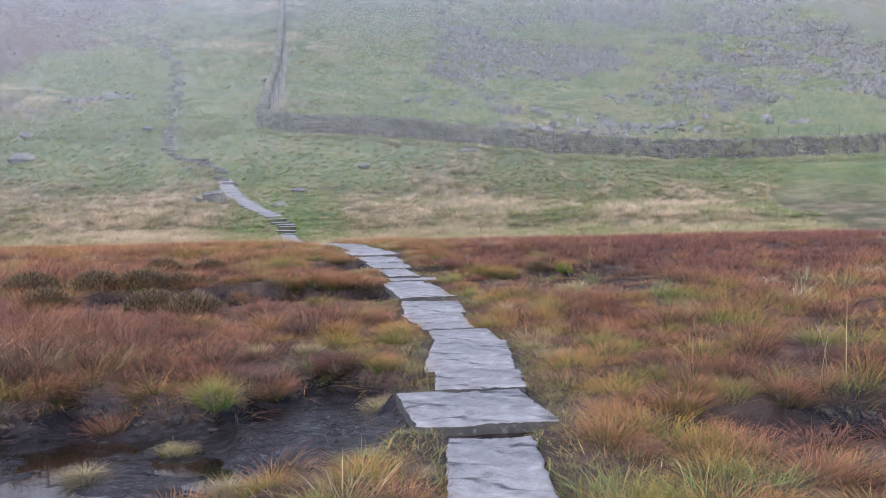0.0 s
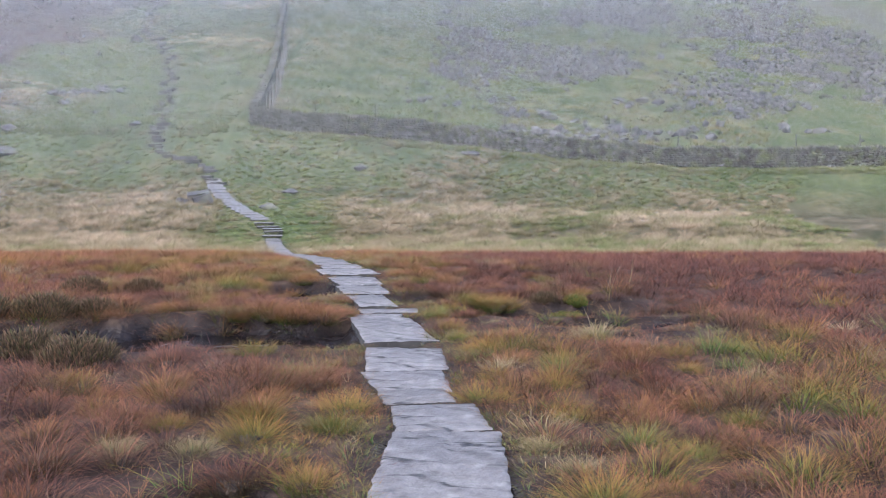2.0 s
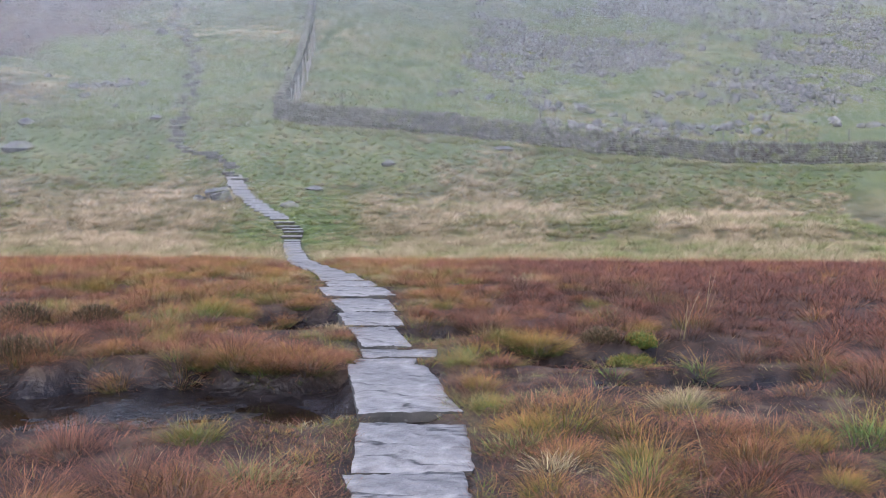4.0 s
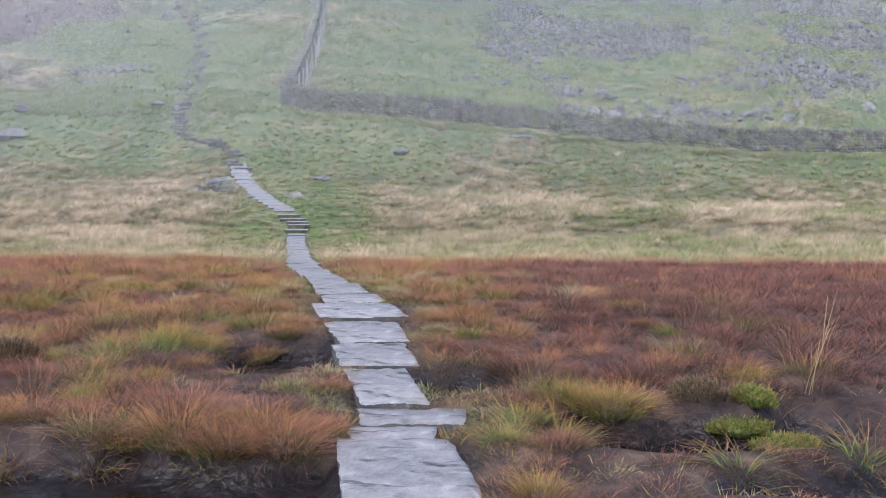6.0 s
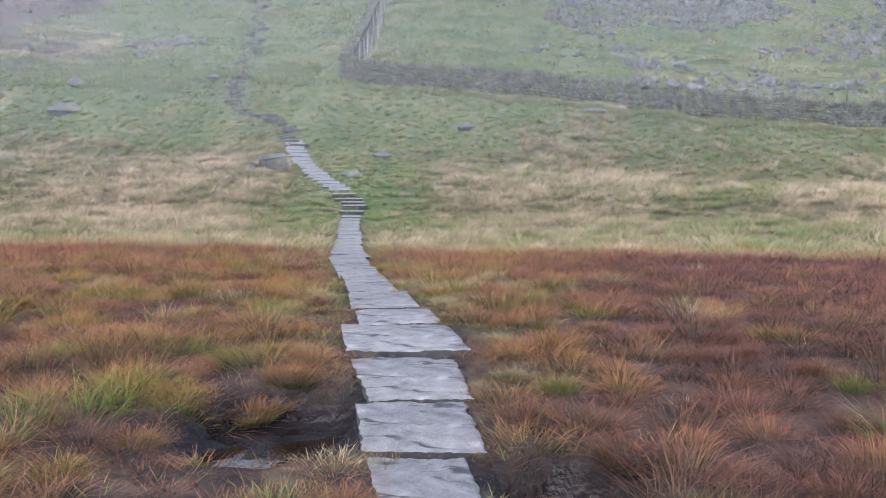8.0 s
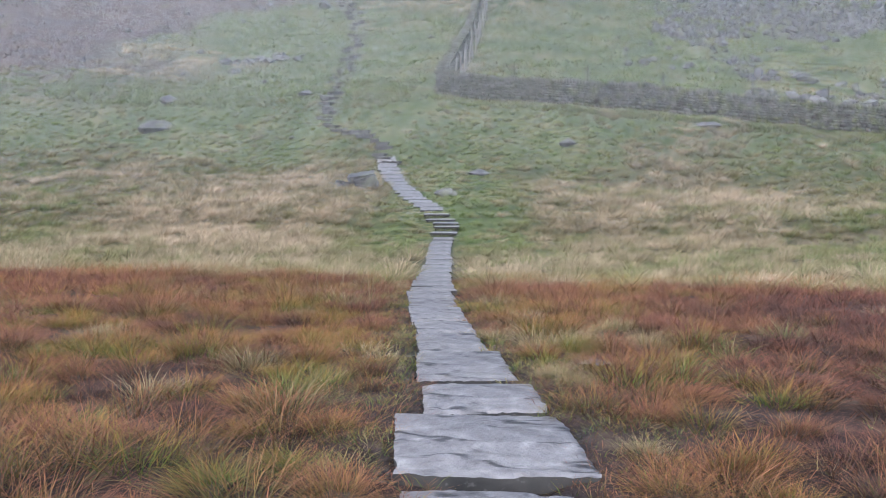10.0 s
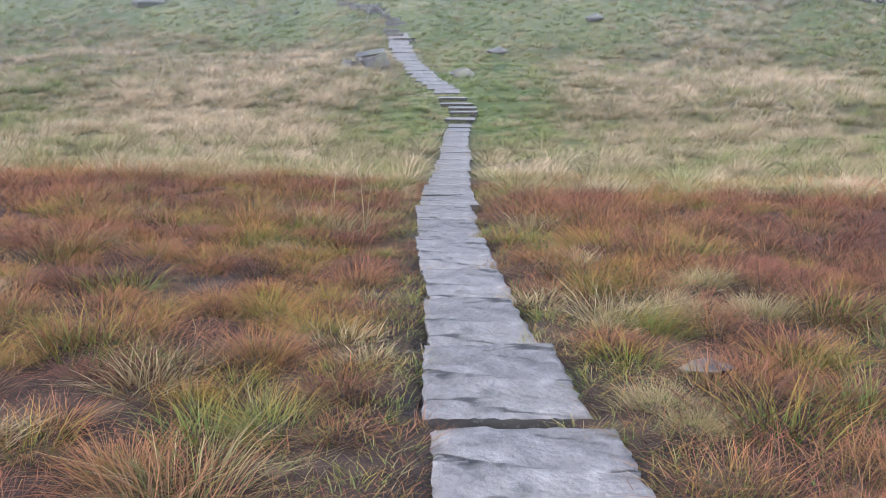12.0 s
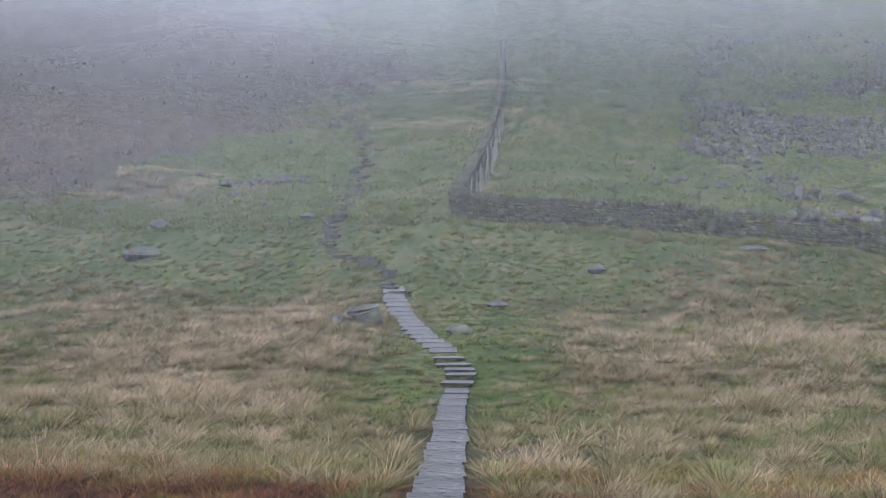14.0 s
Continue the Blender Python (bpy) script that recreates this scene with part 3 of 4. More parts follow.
for k, (x, y, z, rise, wide) in enumerate(STEPS):
    step = flagstone(x, y, z, wide - 0.05, wide, 0.7, 5 + 3 * k, 100 + k, 0.05, name="step")
    bm = bmesh.new()
    bmesh.ops.create_cube(bm, size=1.0)
    bmesh.ops.bevel(bm, geom=bm.edges[:], offset=0.06, segments=1, affect="EDGES")
    for v in bm.verts:
        v.co = Vector((v.co.x * (wide - 0.08), v.co.y * 0.5 - 0.04, v.co.z * rise - 0.05 - rise / 2)) + Vector(noise.noise_vector(v.co * 3 + Vector((k, 0, 0)))) * 0.02
    # Darker than the treads: wet stone, with undercut shade put into the colour.
    part("riser", bm, wall_m, step, "dark wet stone riser, coloured for shade under the tread")
y, k = 47.8, 0
while y < 58.5:
    ln = rng.uniform(0.5, 0.85)
    mid = y + ln / 2
    z0, z1 = np.interp([y, y + ln], PATH_Y, PATH_Z)
    ob = flagstone(float(np.interp(mid, PATH_Y, PATH_X)), mid, float((z0 + z1) / 2) + 0.03, rng.uniform(0.8, 1.0), rng.uniform(0.8, 1.0), ln - 0.015, 14 + rng.uniform(-3, 3), 120 + k, 0.16)
    ob.matrix_basis = ob.matrix_basis @ pose(0, 0, 0, math.degrees(math.atan2(z1 - z0, ln)))
    y, k = y + ln, k + 1
# rough pitching that winds up the hill
run = np.concatenate([[0], np.cumsum(np.hypot(np.diff(UP_X), np.diff(UP_Y)))])
s, k = 0.0, 0
while s < run[-1]:
    x, y = float(np.interp(s, run, UP_X)), float(np.interp(s, run, UP_Y))
    far = y > 69
    wide = rng.uniform(0.45, 1.0) * (0.75 if far else 1)
    x += rng.uniform(-0.3, 0.3) * (2.2 if far else 0.5)
    slab = flagstone(x, y, float(ground(x, y)) + rng.uniform(0.05, 0.13), wide, wide * rng.uniform(0.7, 1.1), rng.uniform(0.35, 0.6), rng.uniform(-30, 30), 200 + k, 0.2, name="pitching_stone", mat=pitch_m)
    s, k = s + (rng.uniform(0.45, 0.7) if not far else rng.uniform(0.5, 1.0)), k + 1


# ---- dry stone walls ----
def wall(name, line, height, width, label, apart):
    """A coursed dry stone wall along a line on the ground. The stones before `apart` metres are pieces of their own."""
    root = tagged(new(name), label, "wall", kind="structure")
    px, py = np.array([q[0] for q in line]), np.array([q[1] for q in line])
    run = np.concatenate([[0], np.cumsum(np.hypot(np.diff(px), np.diff(py)))])
    at = lambda s: (float(np.interp(s, run, px)), float(np.interp(s, run, py)))
    rng = random.Random(len(name) * 7 + len(line))
    kinds = [stone_mesh(k) for k in range(8)]
    plain_stone = bpy.data.meshes.new("plain_stone")
    bm = bmesh.new()
    bmesh.ops.create_cube(bm, size=1.0)
    for v in bm.verts:
        v.co += Vector([rng.uniform(-0.09, 0.09) for _ in range(3)])
    bm.to_mesh(plain_stone)
    bm.free()
    rest = []
    marks = np.arange(0, run[-1] + 0.5, 0.5)
    heights = ground(np.interp(marks, run, px), np.interp(marks, run, py))
    level = lambda s: float(np.interp(s, marks, heights))

    def put(s, z, size, lean=0.0):
        x, y = at(s)
        x2, y2 = at(s + 0.2)
        turn = math.degrees(math.atan2(y2 - y, x2 - x)) if s + 0.2 < run[-1] else 0
        slope = math.degrees(math.atan2(level(min(s + 1, run[-1])) - level(max(s - 1, 0)), 2))
        m = pose(x, y, z, rng.uniform(-3, 3), -slope + rng.uniform(-3, 3) + lean, turn + rng.uniform(-4, 4)) @ Matrix.Diagonal((*size, 1))
        if s < apart:
            ob = new("stone", rng.choice(kinds))
            ob.parent, ob.matrix_basis = root, m
        else:
            rest.append(np.array(m))

    z = -0.12
    while z < height - 0.12:
        tall = rng.uniform(0.1, 0.17) * (1.2 if z < 0.3 else 1)
        s = rng.uniform(0, 0.3)
        while s < run[-1]:
            ln = rng.uniform(0.16, 0.42)
            put(s + ln / 2, level(s + ln / 2) + z + tall / 2, (ln * rng.uniform(0.8, 0.93), width * (1.1 - 0.25 * z / height) * rng.uniform(0.85, 1.12), tall * rng.uniform(0.7, 0.95)))
            s += ln
        z += tall
    s = 0.0
    while s < run[-1]:
        ln = rng.uniform(0.1, 0.24)
        tall = rng.uniform(0.16, 0.3)
        put(s + ln / 2, level(s + ln / 2) + z + tall / 2 - 0.03, (ln, width * 0.85, tall), rng.uniform(-14, 4))
        s += ln
    if rest:
        ob = hung("stonework", joined("stonework", rest, template_of(plain_stone)), wall_m, root)
        tagged(ob, kind="stuff")
    bm = bmesh.new()
    prev = None
    for s in np.arange(0.1, run[-1], 0.8):
        x, y = at(s)
        x2, y2 = at(min(s + 0.3, run[-1]))
        d = Vector((x2 - x, y2 - y, 0)).normalized().cross(Vector((0, 0, 1))) * width * 0.3
        g = level(s)
        ring = [bm.verts.new((x + d.x * e, y + d.y * e, h)) for e, h in ((-1, g - 0.3), (-1, g + height - 0.15), (1, g + height - 0.15), (1, g - 0.3))]
        if prev:
            for k in range(4):
                bm.faces.new((prev[k], prev[(k + 1) % 4], ring[(k + 1) % 4], ring[k]))
        prev = ring
    part("wall_core", bm, core_and_edge_m, root)
    return at, run[-1], level


wall("wall_lower", [(-12.3, 67.0), (-6, 67.0), (8, 67.0), (20, 67.2), (36, 67.6)], 1.08, 0.55, "long grey dry stone wall at the foot of the hill", 6.0)
at, total, level = wall("wall_upper", [(-12.1, 67.5), (-13.0, 77.7), (-14.5, 91.4), (-17.8, 115.7), (-23.6, 150)], 1.05, 0.6, "grey dry stone wall climbing the misty hillside", 2.0)


def post(x, y, tall, lean, thick, label, group, mat=post_m):
    bm = bmesh.new()
    bmesh.ops.create_cone(bm, cap_ends=True, segments=8, radius1=thick, radius2=thick * 0.85, depth=tall + 0.3)
    bmesh.ops.translate(bm, verts=bm.verts[:], vec=(0, 0, (tall - 0.3) / 2))
    for v in bm.verts:
        v.co += Vector((noise.noise(v.co * 4 + Vector((x, y, 0))) * thick * 0.4, 0, 0))
    ob = part("fence_post", bm, mat)
    ob.matrix_basis = pose(x, y, float(ground(x, y)), lean, lean * 0.6, x * 50)
    return tagged(ob, label, "fence post", group)


rng = random.Random(8)
for k in range(10):
    x = -8.1 + 3.9 * k + rng.uniform(-0.3, 0.3)
    post(x, 68.5, 1.65, rng.uniform(-3, 3), 0.05, "thin dark fence post behind the stone wall", "fence posts behind the wall", dark_post_m)
for k in range(17):
    s = 1.4 + k * 1.5 + rng.uniform(-0.3, 0.3)
    x, y = at(s)
    post(x + rng.uniform(0.6, 0.95), y, rng.uniform(1.4, 1.9), rng.uniform(-8, 8), 0.07, "pale leaning fence post beside the uphill wall", "fence posts beside the uphill wall")

# ---- rocks ----
rocks = [
    (-8.4, 51.1, 0.8, 0.5, 0.45, "boulder", "pale lichened stone at the edge of the path"),
    (-26.2, 62.7, 1.5, 0.9, 0.75, "boulder", "pale grey boulder alone on the grass slope"),
    (-27.2, 66.4, 1.1, 0.7, 0.5, "boulder", "grey boulder sunk in the grass slope"),
    (-28.9, 97.8, 2.2, 1.1, 0.7, "boulder", "grey outcrop of rock beside the hill path"),
    (1.6, 65.5, 1.1, 0.6, 0.4, "boulder", "pale stone below the dry stone wall"),
    (-8.3, 57.7, 0.8, 0.6, 0.3, "boulder", "low mossy stone in the short grass"),
    (-4.8, 62.0, 1.0, 0.6, 0.35, "boulder", "low grey stone in the rough grass"),
    (-19.5, 67.2, 1.2, 0.7, 0.4, "boulder", "grey stone beside the winding hill path"),
    (-1.04, 21.78, 0.2, 0.26, 0.06, "stone", "flat blue-grey stone among the tussocks"),
]
for k, (x, y, a, b, c, name, label) in enumerate(rocks):
    ob = boulder(name, (a, b, c), scree_m, 20 + k)
    ob.matrix_basis = pose(x, y, float(ground(x, y)) + c * (0.2 if a > 0.5 else 0.3), 0, 0, 37 * k)
    tagged(ob, label, "rock")
for k, (x, y, dz, a, b, c, rx, ry, rz, label) in enumerate([
    (-12.15, 52.9, 0.32, 1.0, 0.8, 0.26, 10, -9, 14, "flat grey slab of rock propped in the grass beside the path"),
    (-11.8, 52.45, 0.2, 0.9, 0.4, 0.5, 0, -16, 24, "tilted grey block with a pale face beside the path"),
    (-12.75, 52.7, 0.1, 0.6, 0.6, 0.35, 6, 10, 50, "small dark block half sunk in the grass"),
]):
    bm = bmesh.new()
    bmesh.ops.create_cube(bm, size=1.0)
    bmesh.ops.subdivide_edges(bm, edges=bm.edges[:], cuts=2, use_grid_fill=True)
    for v in bm.verts:
        v.co += Vector(noise.noise_vector(v.co * 2.2 + Vector((k * 3, 0, 0)))) * 0.09
        v.co = Vector((v.co.x * a, v.co.y * b, v.co.z * c))
    ob = part("boulder", bm, scree_m)
    ob.matrix_basis = pose(x, y, float(ground(x, y)) + dz, rx, ry, rz)
    tagged(ob, label, "rock", "rocks beside the path")
rng = random.Random(12)
for k in range(26):
    u = rng.uniform(0, 1)
    x, y = -29.5 + 5 * u + rng.uniform(-0.5, 0.5), 76.5 + 2.8 * u + rng.uniform(-0.9, 0.9)
    a = rng.uniform(0.4, 1.1)
    ob = boulder("boulder", (a, a * 0.7, a * 0.5), scree_m, 60 + k)
    ob.matrix_basis = pose(x, y, float(ground(x, y)) + a * 0.12, rng.uniform(-15, 15), rng.uniform(-15, 15), rng.uniform(0, 360))
    tagged(ob, "grey block in a heap of tumbled stones", "rock", "tumbled stone heap")
for k in range(54):
    cx, cy = rng.choice([(10.6, 72.5), (9.6, 72), (12, 73), (7.3, 77.7), (18, 74), (24, 76), (0.5, 79), (4.8, 86), (15, 84), (11.2, 94)])
    x, y = cx + rng.gauss(0, 1.3), cy + rng.gauss(0, 0.8)
    a = rng.uniform(0.35, 1.2)
    ob = boulder("boulder", (a, a * 0.7, a * 0.5), scree_m, 100 + k)
    ob.matrix_basis = pose(x, y, float(ground(x, y)) + a * 0.1, rng.uniform(-20, 20), rng.uniform(-20, 20), rng.uniform(0, 360))
    tagged(ob, "angular grey boulder lying on the grassy scree slope", "rock", "boulders on the scree")
nr = np.random.RandomState(4)
mats = []
while len(mats) < 9500:
    x, y = nr.uniform(-4, 46), 70 + 85 * nr.uniform(0, 1) ** 1.2
    keep = float(scree_mask(x, y))
    if nr.uniform() < 0.006 + keep * 0.9:
        a = nr.uniform(0.12, 0.42) * (1 + 1.1 * (nr.uniform() < 0.1))
        mats.append(np.array(pose(x, y, float(ground(x, y)) + a * 0.1, *nr.uniform(0, 360, 3)) @ Matrix.Diagonal((a, a * 0.75, a * 0.55, 1))))
for _ in range(700):
    x, y = nr.uniform(-75, -14), nr.uniform(62, 140)
    if nr.uniform() < 0.15 + 0.5 * float(heather_mask(x, y)):
        a = nr.uniform(0.12, 0.5)
        mats.append(np.array(pose(x, y, float(ground(x, y)) + a * 0.1, *nr.uniform(0, 360, 3)) @ Matrix.Diagonal((a, a * 0.75, a * 0.55, 1))))
tagged(hung("scree", joined("scree", mats, (np.array([(a + (0.3 * b - 0.2) * c, b * (1 - 0.25 * c), c * (1 - 0.3 * a)) for a in (-0.5, 0.5) for b in (-0.5, 0.5) for c in (-0.5, 0.5)]), [np.array(f) for f in ((0, 1, 3, 2), (4, 6, 7, 5), (0, 4, 5, 1), (2, 3, 7, 6), (0, 2, 6, 4), (1, 5, 7, 3))])), scree_m), "loose grey scree strewn over the hillside grass", "scree", kind="stuff")

# ---- tussocks of moor grass beside the path ----
KINDS = {"red": (0.2, 0.1), "rust": (0.33, 0.1), "orange": (0.48, 0.09), "green": (0.62, 0.07), "straw": (0.8, 0.06), "purple": (0.08, 0.06)}
WORDS = {
    "red": "red-brown tussock of autumn moor grass", "rust": "rusty orange tussock of autumn moor grass", "orange": "orange-tipped tussock with green base",
    "green": "yellow-green tussock of moor grass", "straw": "pale straw-coloured tussock of dead grass", "purple": "dark purple-brown tussock of moor grass",
}
shapes = {}
nr = np.random.RandomState(21)
for kind, (hue, vary) in KINDS.items():
    for k in range(4):
        n = 800
        a, r = nr.uniform(0, 2 * np.pi, n), np.sqrt(nr.uniform(0, 1, n))
        squash = nr.uniform(0.75, 1.3)
        root = np.stack([np.cos(a) * r * 0.19 * squash, np.sin(a) * r * 0.19 / squash, -0.04 - 0.05 * r], 1)
        h = a + nr.normal(0, 0.65, n)
        one_side = nr.uniform(0, 2 * np.pi)
        h = np.where(nr.uniform(0, 1, n) < 0.2, one_side + nr.normal(0, 0.5, n), h)
        shapes[kind, k] = blades("tuft", root, h, nr.uniform(0.17, 0.36, n), (0.05 + 0.75 * r) * nr.uniform(0.4, 1.15, n), nr.uniform(0.2, 0.8, n), nr.uniform(0.0024, 0.0047, n), hue + nr.normal(0, vary, n), 3)
        shapes[kind, k].materials.append(bog_grass_m)
mats_of_roots = []
for k in range(3):
    bm = bmesh.new()
    bmesh.ops.create_icosphere(bm, subdivisions=2, radius=0.13)
    for v in bm.verts:
        v.co.z = v.co.z * 0.6 - 0.05
        v.co += Vector(noise.noise_vector(v.co * 9 + Vector((k, 0, 0)))) * 0.04
    me = bpy.data.meshes.new("root_mat")
    bm.to_mesh(me)
    bm.free()
    me.materials.append(root_m)
    mats_of_roots.append(me)
BESIDE = {
    "red": [(-2.5, 7.45), (-1.4, 7.75), (-3.05, 7.75), (1.85, 4.95), (1.8, 12.3), (-0.83, 10.8), (-1.5, 14.5), (2.4, 7.0), (-1.15, 16.0), (-1.9, 7.9), (-3.85, 17.5)],
    "rust": [(-1.03, 9.6), (-1.05, 9.75), (0.2, 18.1), (-2.2, 17.9), (-3.67, 21.65), (-2.93, 20.1), (-1.97, 18.2), (1.5, 9.9), (-2.9, 14.55), (-1.58, 14.5)],
    "orange": [(-0.45, 5.08), (1.39, 5.56), (1.15, 6.98), (0.55, 12.45), (-0.5, 9.95), (0.78, 15.6), (-2.74, 19.6), (-0.05, 19.0), (-3.3, 22.2), (-2.9, 21.85), (1.93, 16.3)],
    "green": [(1.39, 9.1), (1.64, 7.6), (-1.0, 9.5), (1.16, 11.2), (-1.51, 11.95), (0.1, 14.75), (-2.52, 18.7), (-0.23, 18.05), (-2.64, 20.6), (0.45, 15.15), (-3.24, 24.2)],
    "straw": [(-1.87, 6.75), (-2.3, 6.2), (-1.26, 5.6), (0.8, 8.95), (-0.66, 19.5), (-1.1, 20.9), (-1.25, 21.1), (-0.5, 18.35), (0.95, 8.5), (-0.5, 7.5)],
    "purple": [(-0.1, 22.95), (-0.6, 22.3), (2.1, 18.0), (-0.6, 23.9), (-3.5, 20.9), (0.6, 20.0), (1.9, 10.9)],
}
spots = [(x, y, kind, nr.uniform(0.62, 0.85) * (1.12 if kind == "red" else 0.7 if kind == "straw" else 1)) for kind, places in BESIDE.items() for x, y in places]
spots += [(-1.2, 14.6, "red", 0.95), (-1.82, 14.58, "rust", 0.95), (-2.2, 14.75, "rust", 0.9), (-1.0, 14.95, "red", 0.85), (-1.45, 14.95, "rust", 1.0), (-1.9, 15.05, "red", 0.95), (0.85, 15.6, "orange", 0.95), (0.5, 15.75, "green", 0.85)]
order = list(KINDS)


def fore(x, y):
    """The low growth before a hollow."""
    return np.maximum(hollow_mask(x, y + 0.7)[0], hollow_mask(x, y + 1.4)[0]) * smooth(3, 9, y)


while len(spots) < 298:
    y = nr.uniform(3.4, 25)
    x = float(np.interp(y + 3, PATH_Y, PATH_X)) + nr.uniform(-1, 1) * (1.3 + 0.13 * y)
    gap = float(slab_gap(x, y))
    if gap < 0.25 or float(hollow_mask(x, y)[0]) > 0.2 or (float(fore(x, y)) > 0.3 and nr.uniform() < 0.97) or min((x - q[0]) ** 2 + (y - q[1]) ** 2 for q in spots) < 0.15:
        continue
    spots.append((x, y, order[nr.choice(6, p=[0.27, 0.22, 0.2, 0.14, 0.06, 0.11] if y < 14 or x < 0 else [0.3, 0.05, 0.08, 0.09, 0.0, 0.48])], nr.uniform(0.5, 0.85)))
for x, y, kind, size in spots:
    if float(slab_gap(x, y)) < 0.22:
        size *= 0.65
    ob = new("grass_tussock")
    hung("tuft", shapes[kind, nr.randint(4)], None, ob)
    hung("root_mat", mats_of_roots[nr.randint(3)], None, ob)
    ob.matrix_basis = pose(x, y, float(ground(x, y)), nr.uniform(-8, 8), nr.uniform(-8, 8), nr.uniform(0, 360)) @ Matrix.Diagonal((size, size, size * nr.uniform(0.8, 1.05), 1))
    tagged(ob, WORDS[kind], "grass tussock", "tussocks on the bog")

for x, y, size in ((-3.3, 66.0, 2.6), (-2.9, 65.7, 1.8), (-21.3, 58.2, 2.6), (-22.1, 58.5, 2.2), (-20.6, 58.0, 2.0), (-27, 59.2, 2.0), (-9.4, 65.8, 1.6), (-16.0, 52.0, 1.8), (2.5, 60.0, 1.9), (5.6, 57.5, 2.2)):
    ob = new("grass_tussock")
    hung("tuft", shapes["straw", nr.randint(4)], None, ob)
    hung("root_mat", mats_of_roots[nr.randint(3)], None, ob)
    ob.matrix_basis = pose(x, y, float(ground(x, y)), 0, 0, nr.uniform(0, 360)) @ Matrix.Diagonal((size * 0.6, size * 0.6, size * 0.85, 1))
    tagged(ob, "tall pale straw tussock on the grass slope", "grass tussock", "tussocks on the slope")

# ---- bog grass between the tussocks ----
def spread_out(lo, hi, cell, wide, seed, drop=0.12):
    """Places about a cell apart, neither in rows nor on one another."""
    rng = np.random.RandomState(seed)
    gx, gy = np.meshgrid(np.arange(-42, 36, cell), np.arange(lo, hi, cell * 0.9))
    gx[1::2] += cell / 2
    x, y = (gx + rng.uniform(-0.42, 0.42, gx.shape) * cell).ravel(), (gy + rng.uniform(-0.42, 0.42, gx.shape) * cell).ravel()
    mid = np.interp(np.minimum(y + 2, 60), PATH_Y, PATH_X)
    keep = (np.abs(x - mid) < 1.5 + wide * y) & (rng.uniform(0, 1, x.shape) > drop)
    return x[keep], y[keep], rng


def low_growth(x, y):
    """The trodden, boggy places where the grass stays short."""
    trodden = smooth(1.0, 0.4, np.hypot((x + 0.65) / 0.75, (y - 8.5) / 1.5))
    return np.maximum(np.maximum(0.65 * fore(x, y), 0.6 * trodden), 0.45 * smooth(0.75, 0.12, slab_gap(x, y)))


def red_ground(x, y):
    """Where tall red moor grass stands on the banks above the peat."""
    return smooth(-0.7, -1.3, x) * np.maximum(smooth(7.4, 7.9, y) * smooth(13, 11.8, y), smooth(14.2, 14.8, y) * smooth(17.5, 16, y))


def tussocks(name, x, y, nr, each, width, seed, label, rows):
    """Domes of moor grass, each of one colour, as one mesh."""
    n = len(x)
    patch, dark = fbm(x * 0.35, y * 0.35, 52), smooth(-0.3, 1.2, x) * smooth(13, 17, y)
    pick = nr.uniform(0, 1, n) + (patch - 0.5) * 0.7 - 0.55 * dark - 0.12 * smooth(24, 28, y) - 0.4 * red_ground(x, y) - 0.07
    hue = np.where(pick < 0.2, nr.uniform(0.0, 0.12, n), nr.uniform(0.1, 0.3, n))
    hue = np.where(pick > 0.48, nr.uniform(0.22, 0.42, n), hue)
    hue = np.where(pick > 0.68, nr.uniform(0.42, 0.58, n), hue)
    hue = np.where(pick > 0.9, nr.uniform(0.56, 0.72, n), hue)
    edge = smooth(0.8, 0.15, slab_gap(x, y))
    hue = np.where(nr.uniform(0, 1, n) < 0.05 + edge * 0.4, nr.uniform(0.62, 0.95, n), hue)
    hue = np.where(y > 31 + nr.normal(0, 1, n), nr.uniform(0.4, 0.95, n), hue)
    hue = hue * (1 - 0.6 * dark * (nr.uniform(0, 1, n) < 0.8))
    big = nr.uniform(0.65, 1.25, n) * (0.75 + 0.5 * rough(x * 0.9, y * 0.9, 53))
    tall = 0.28 * (1 + 0.35 * red_ground(x, y)) * big * (1 - low_growth(x, y)) * (1 - 0.2 * smooth(0.1, 0.0, hue))
    me = clumps(name, x, y, each, 0.165 * big, tall, width, hue, seed, rows, (0.05, 1.0), (0.15, 0.75), wind=0.12)
    tagged(hung(name, me, bog_grass_m if rows > 1 else bog_tuft_m), label, "grass", kind="stuff")


taken_x, taken_y = np.array([q[0] for q in spots]), np.array([q[1] for q in spots])
x, y, nr = spread_out(3.2, 33.2, 0.37, 0.5, 31)
free = (slab_gap(x, y) > 0.16 + 0.1 * rough(x * 3, y * 3, 51)) & (hollow_mask(x, y)[0] < 0.35)
free &= np.min(np.hypot(x[:, None] - taken_x[None], y[:, None] - taken_y[None]), 1) > 0.2
x, y = x[free], y[free]
near = np.abs(x - np.interp(y, PATH_Y, PATH_X)) < 4.2
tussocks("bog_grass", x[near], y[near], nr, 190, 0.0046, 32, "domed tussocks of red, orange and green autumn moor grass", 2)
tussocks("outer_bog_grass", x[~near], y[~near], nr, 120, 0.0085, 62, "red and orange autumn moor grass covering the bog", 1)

# long grass hanging over the banks of peat
x, y, nr = spread_out(4.5, 18.5, 0.16, 0.45, 81, 0.0)
mask = hollow_mask(x, y)[0]
beyond = hollow_mask(x, y - 0.3)[0] > hollow_mask(x, y + 0.3)[0]
rim = (mask > 0.02) & (mask < 0.4) & (slab_gap(x, y) > 0.15) & beyond
x, y = x[rim], y[rim]
n = len(x)
tone = np.where(nr.uniform(0, 1, n) < 0.3, nr.uniform(0.42, 0.7, n), nr.uniform(0.1, 0.4, n))
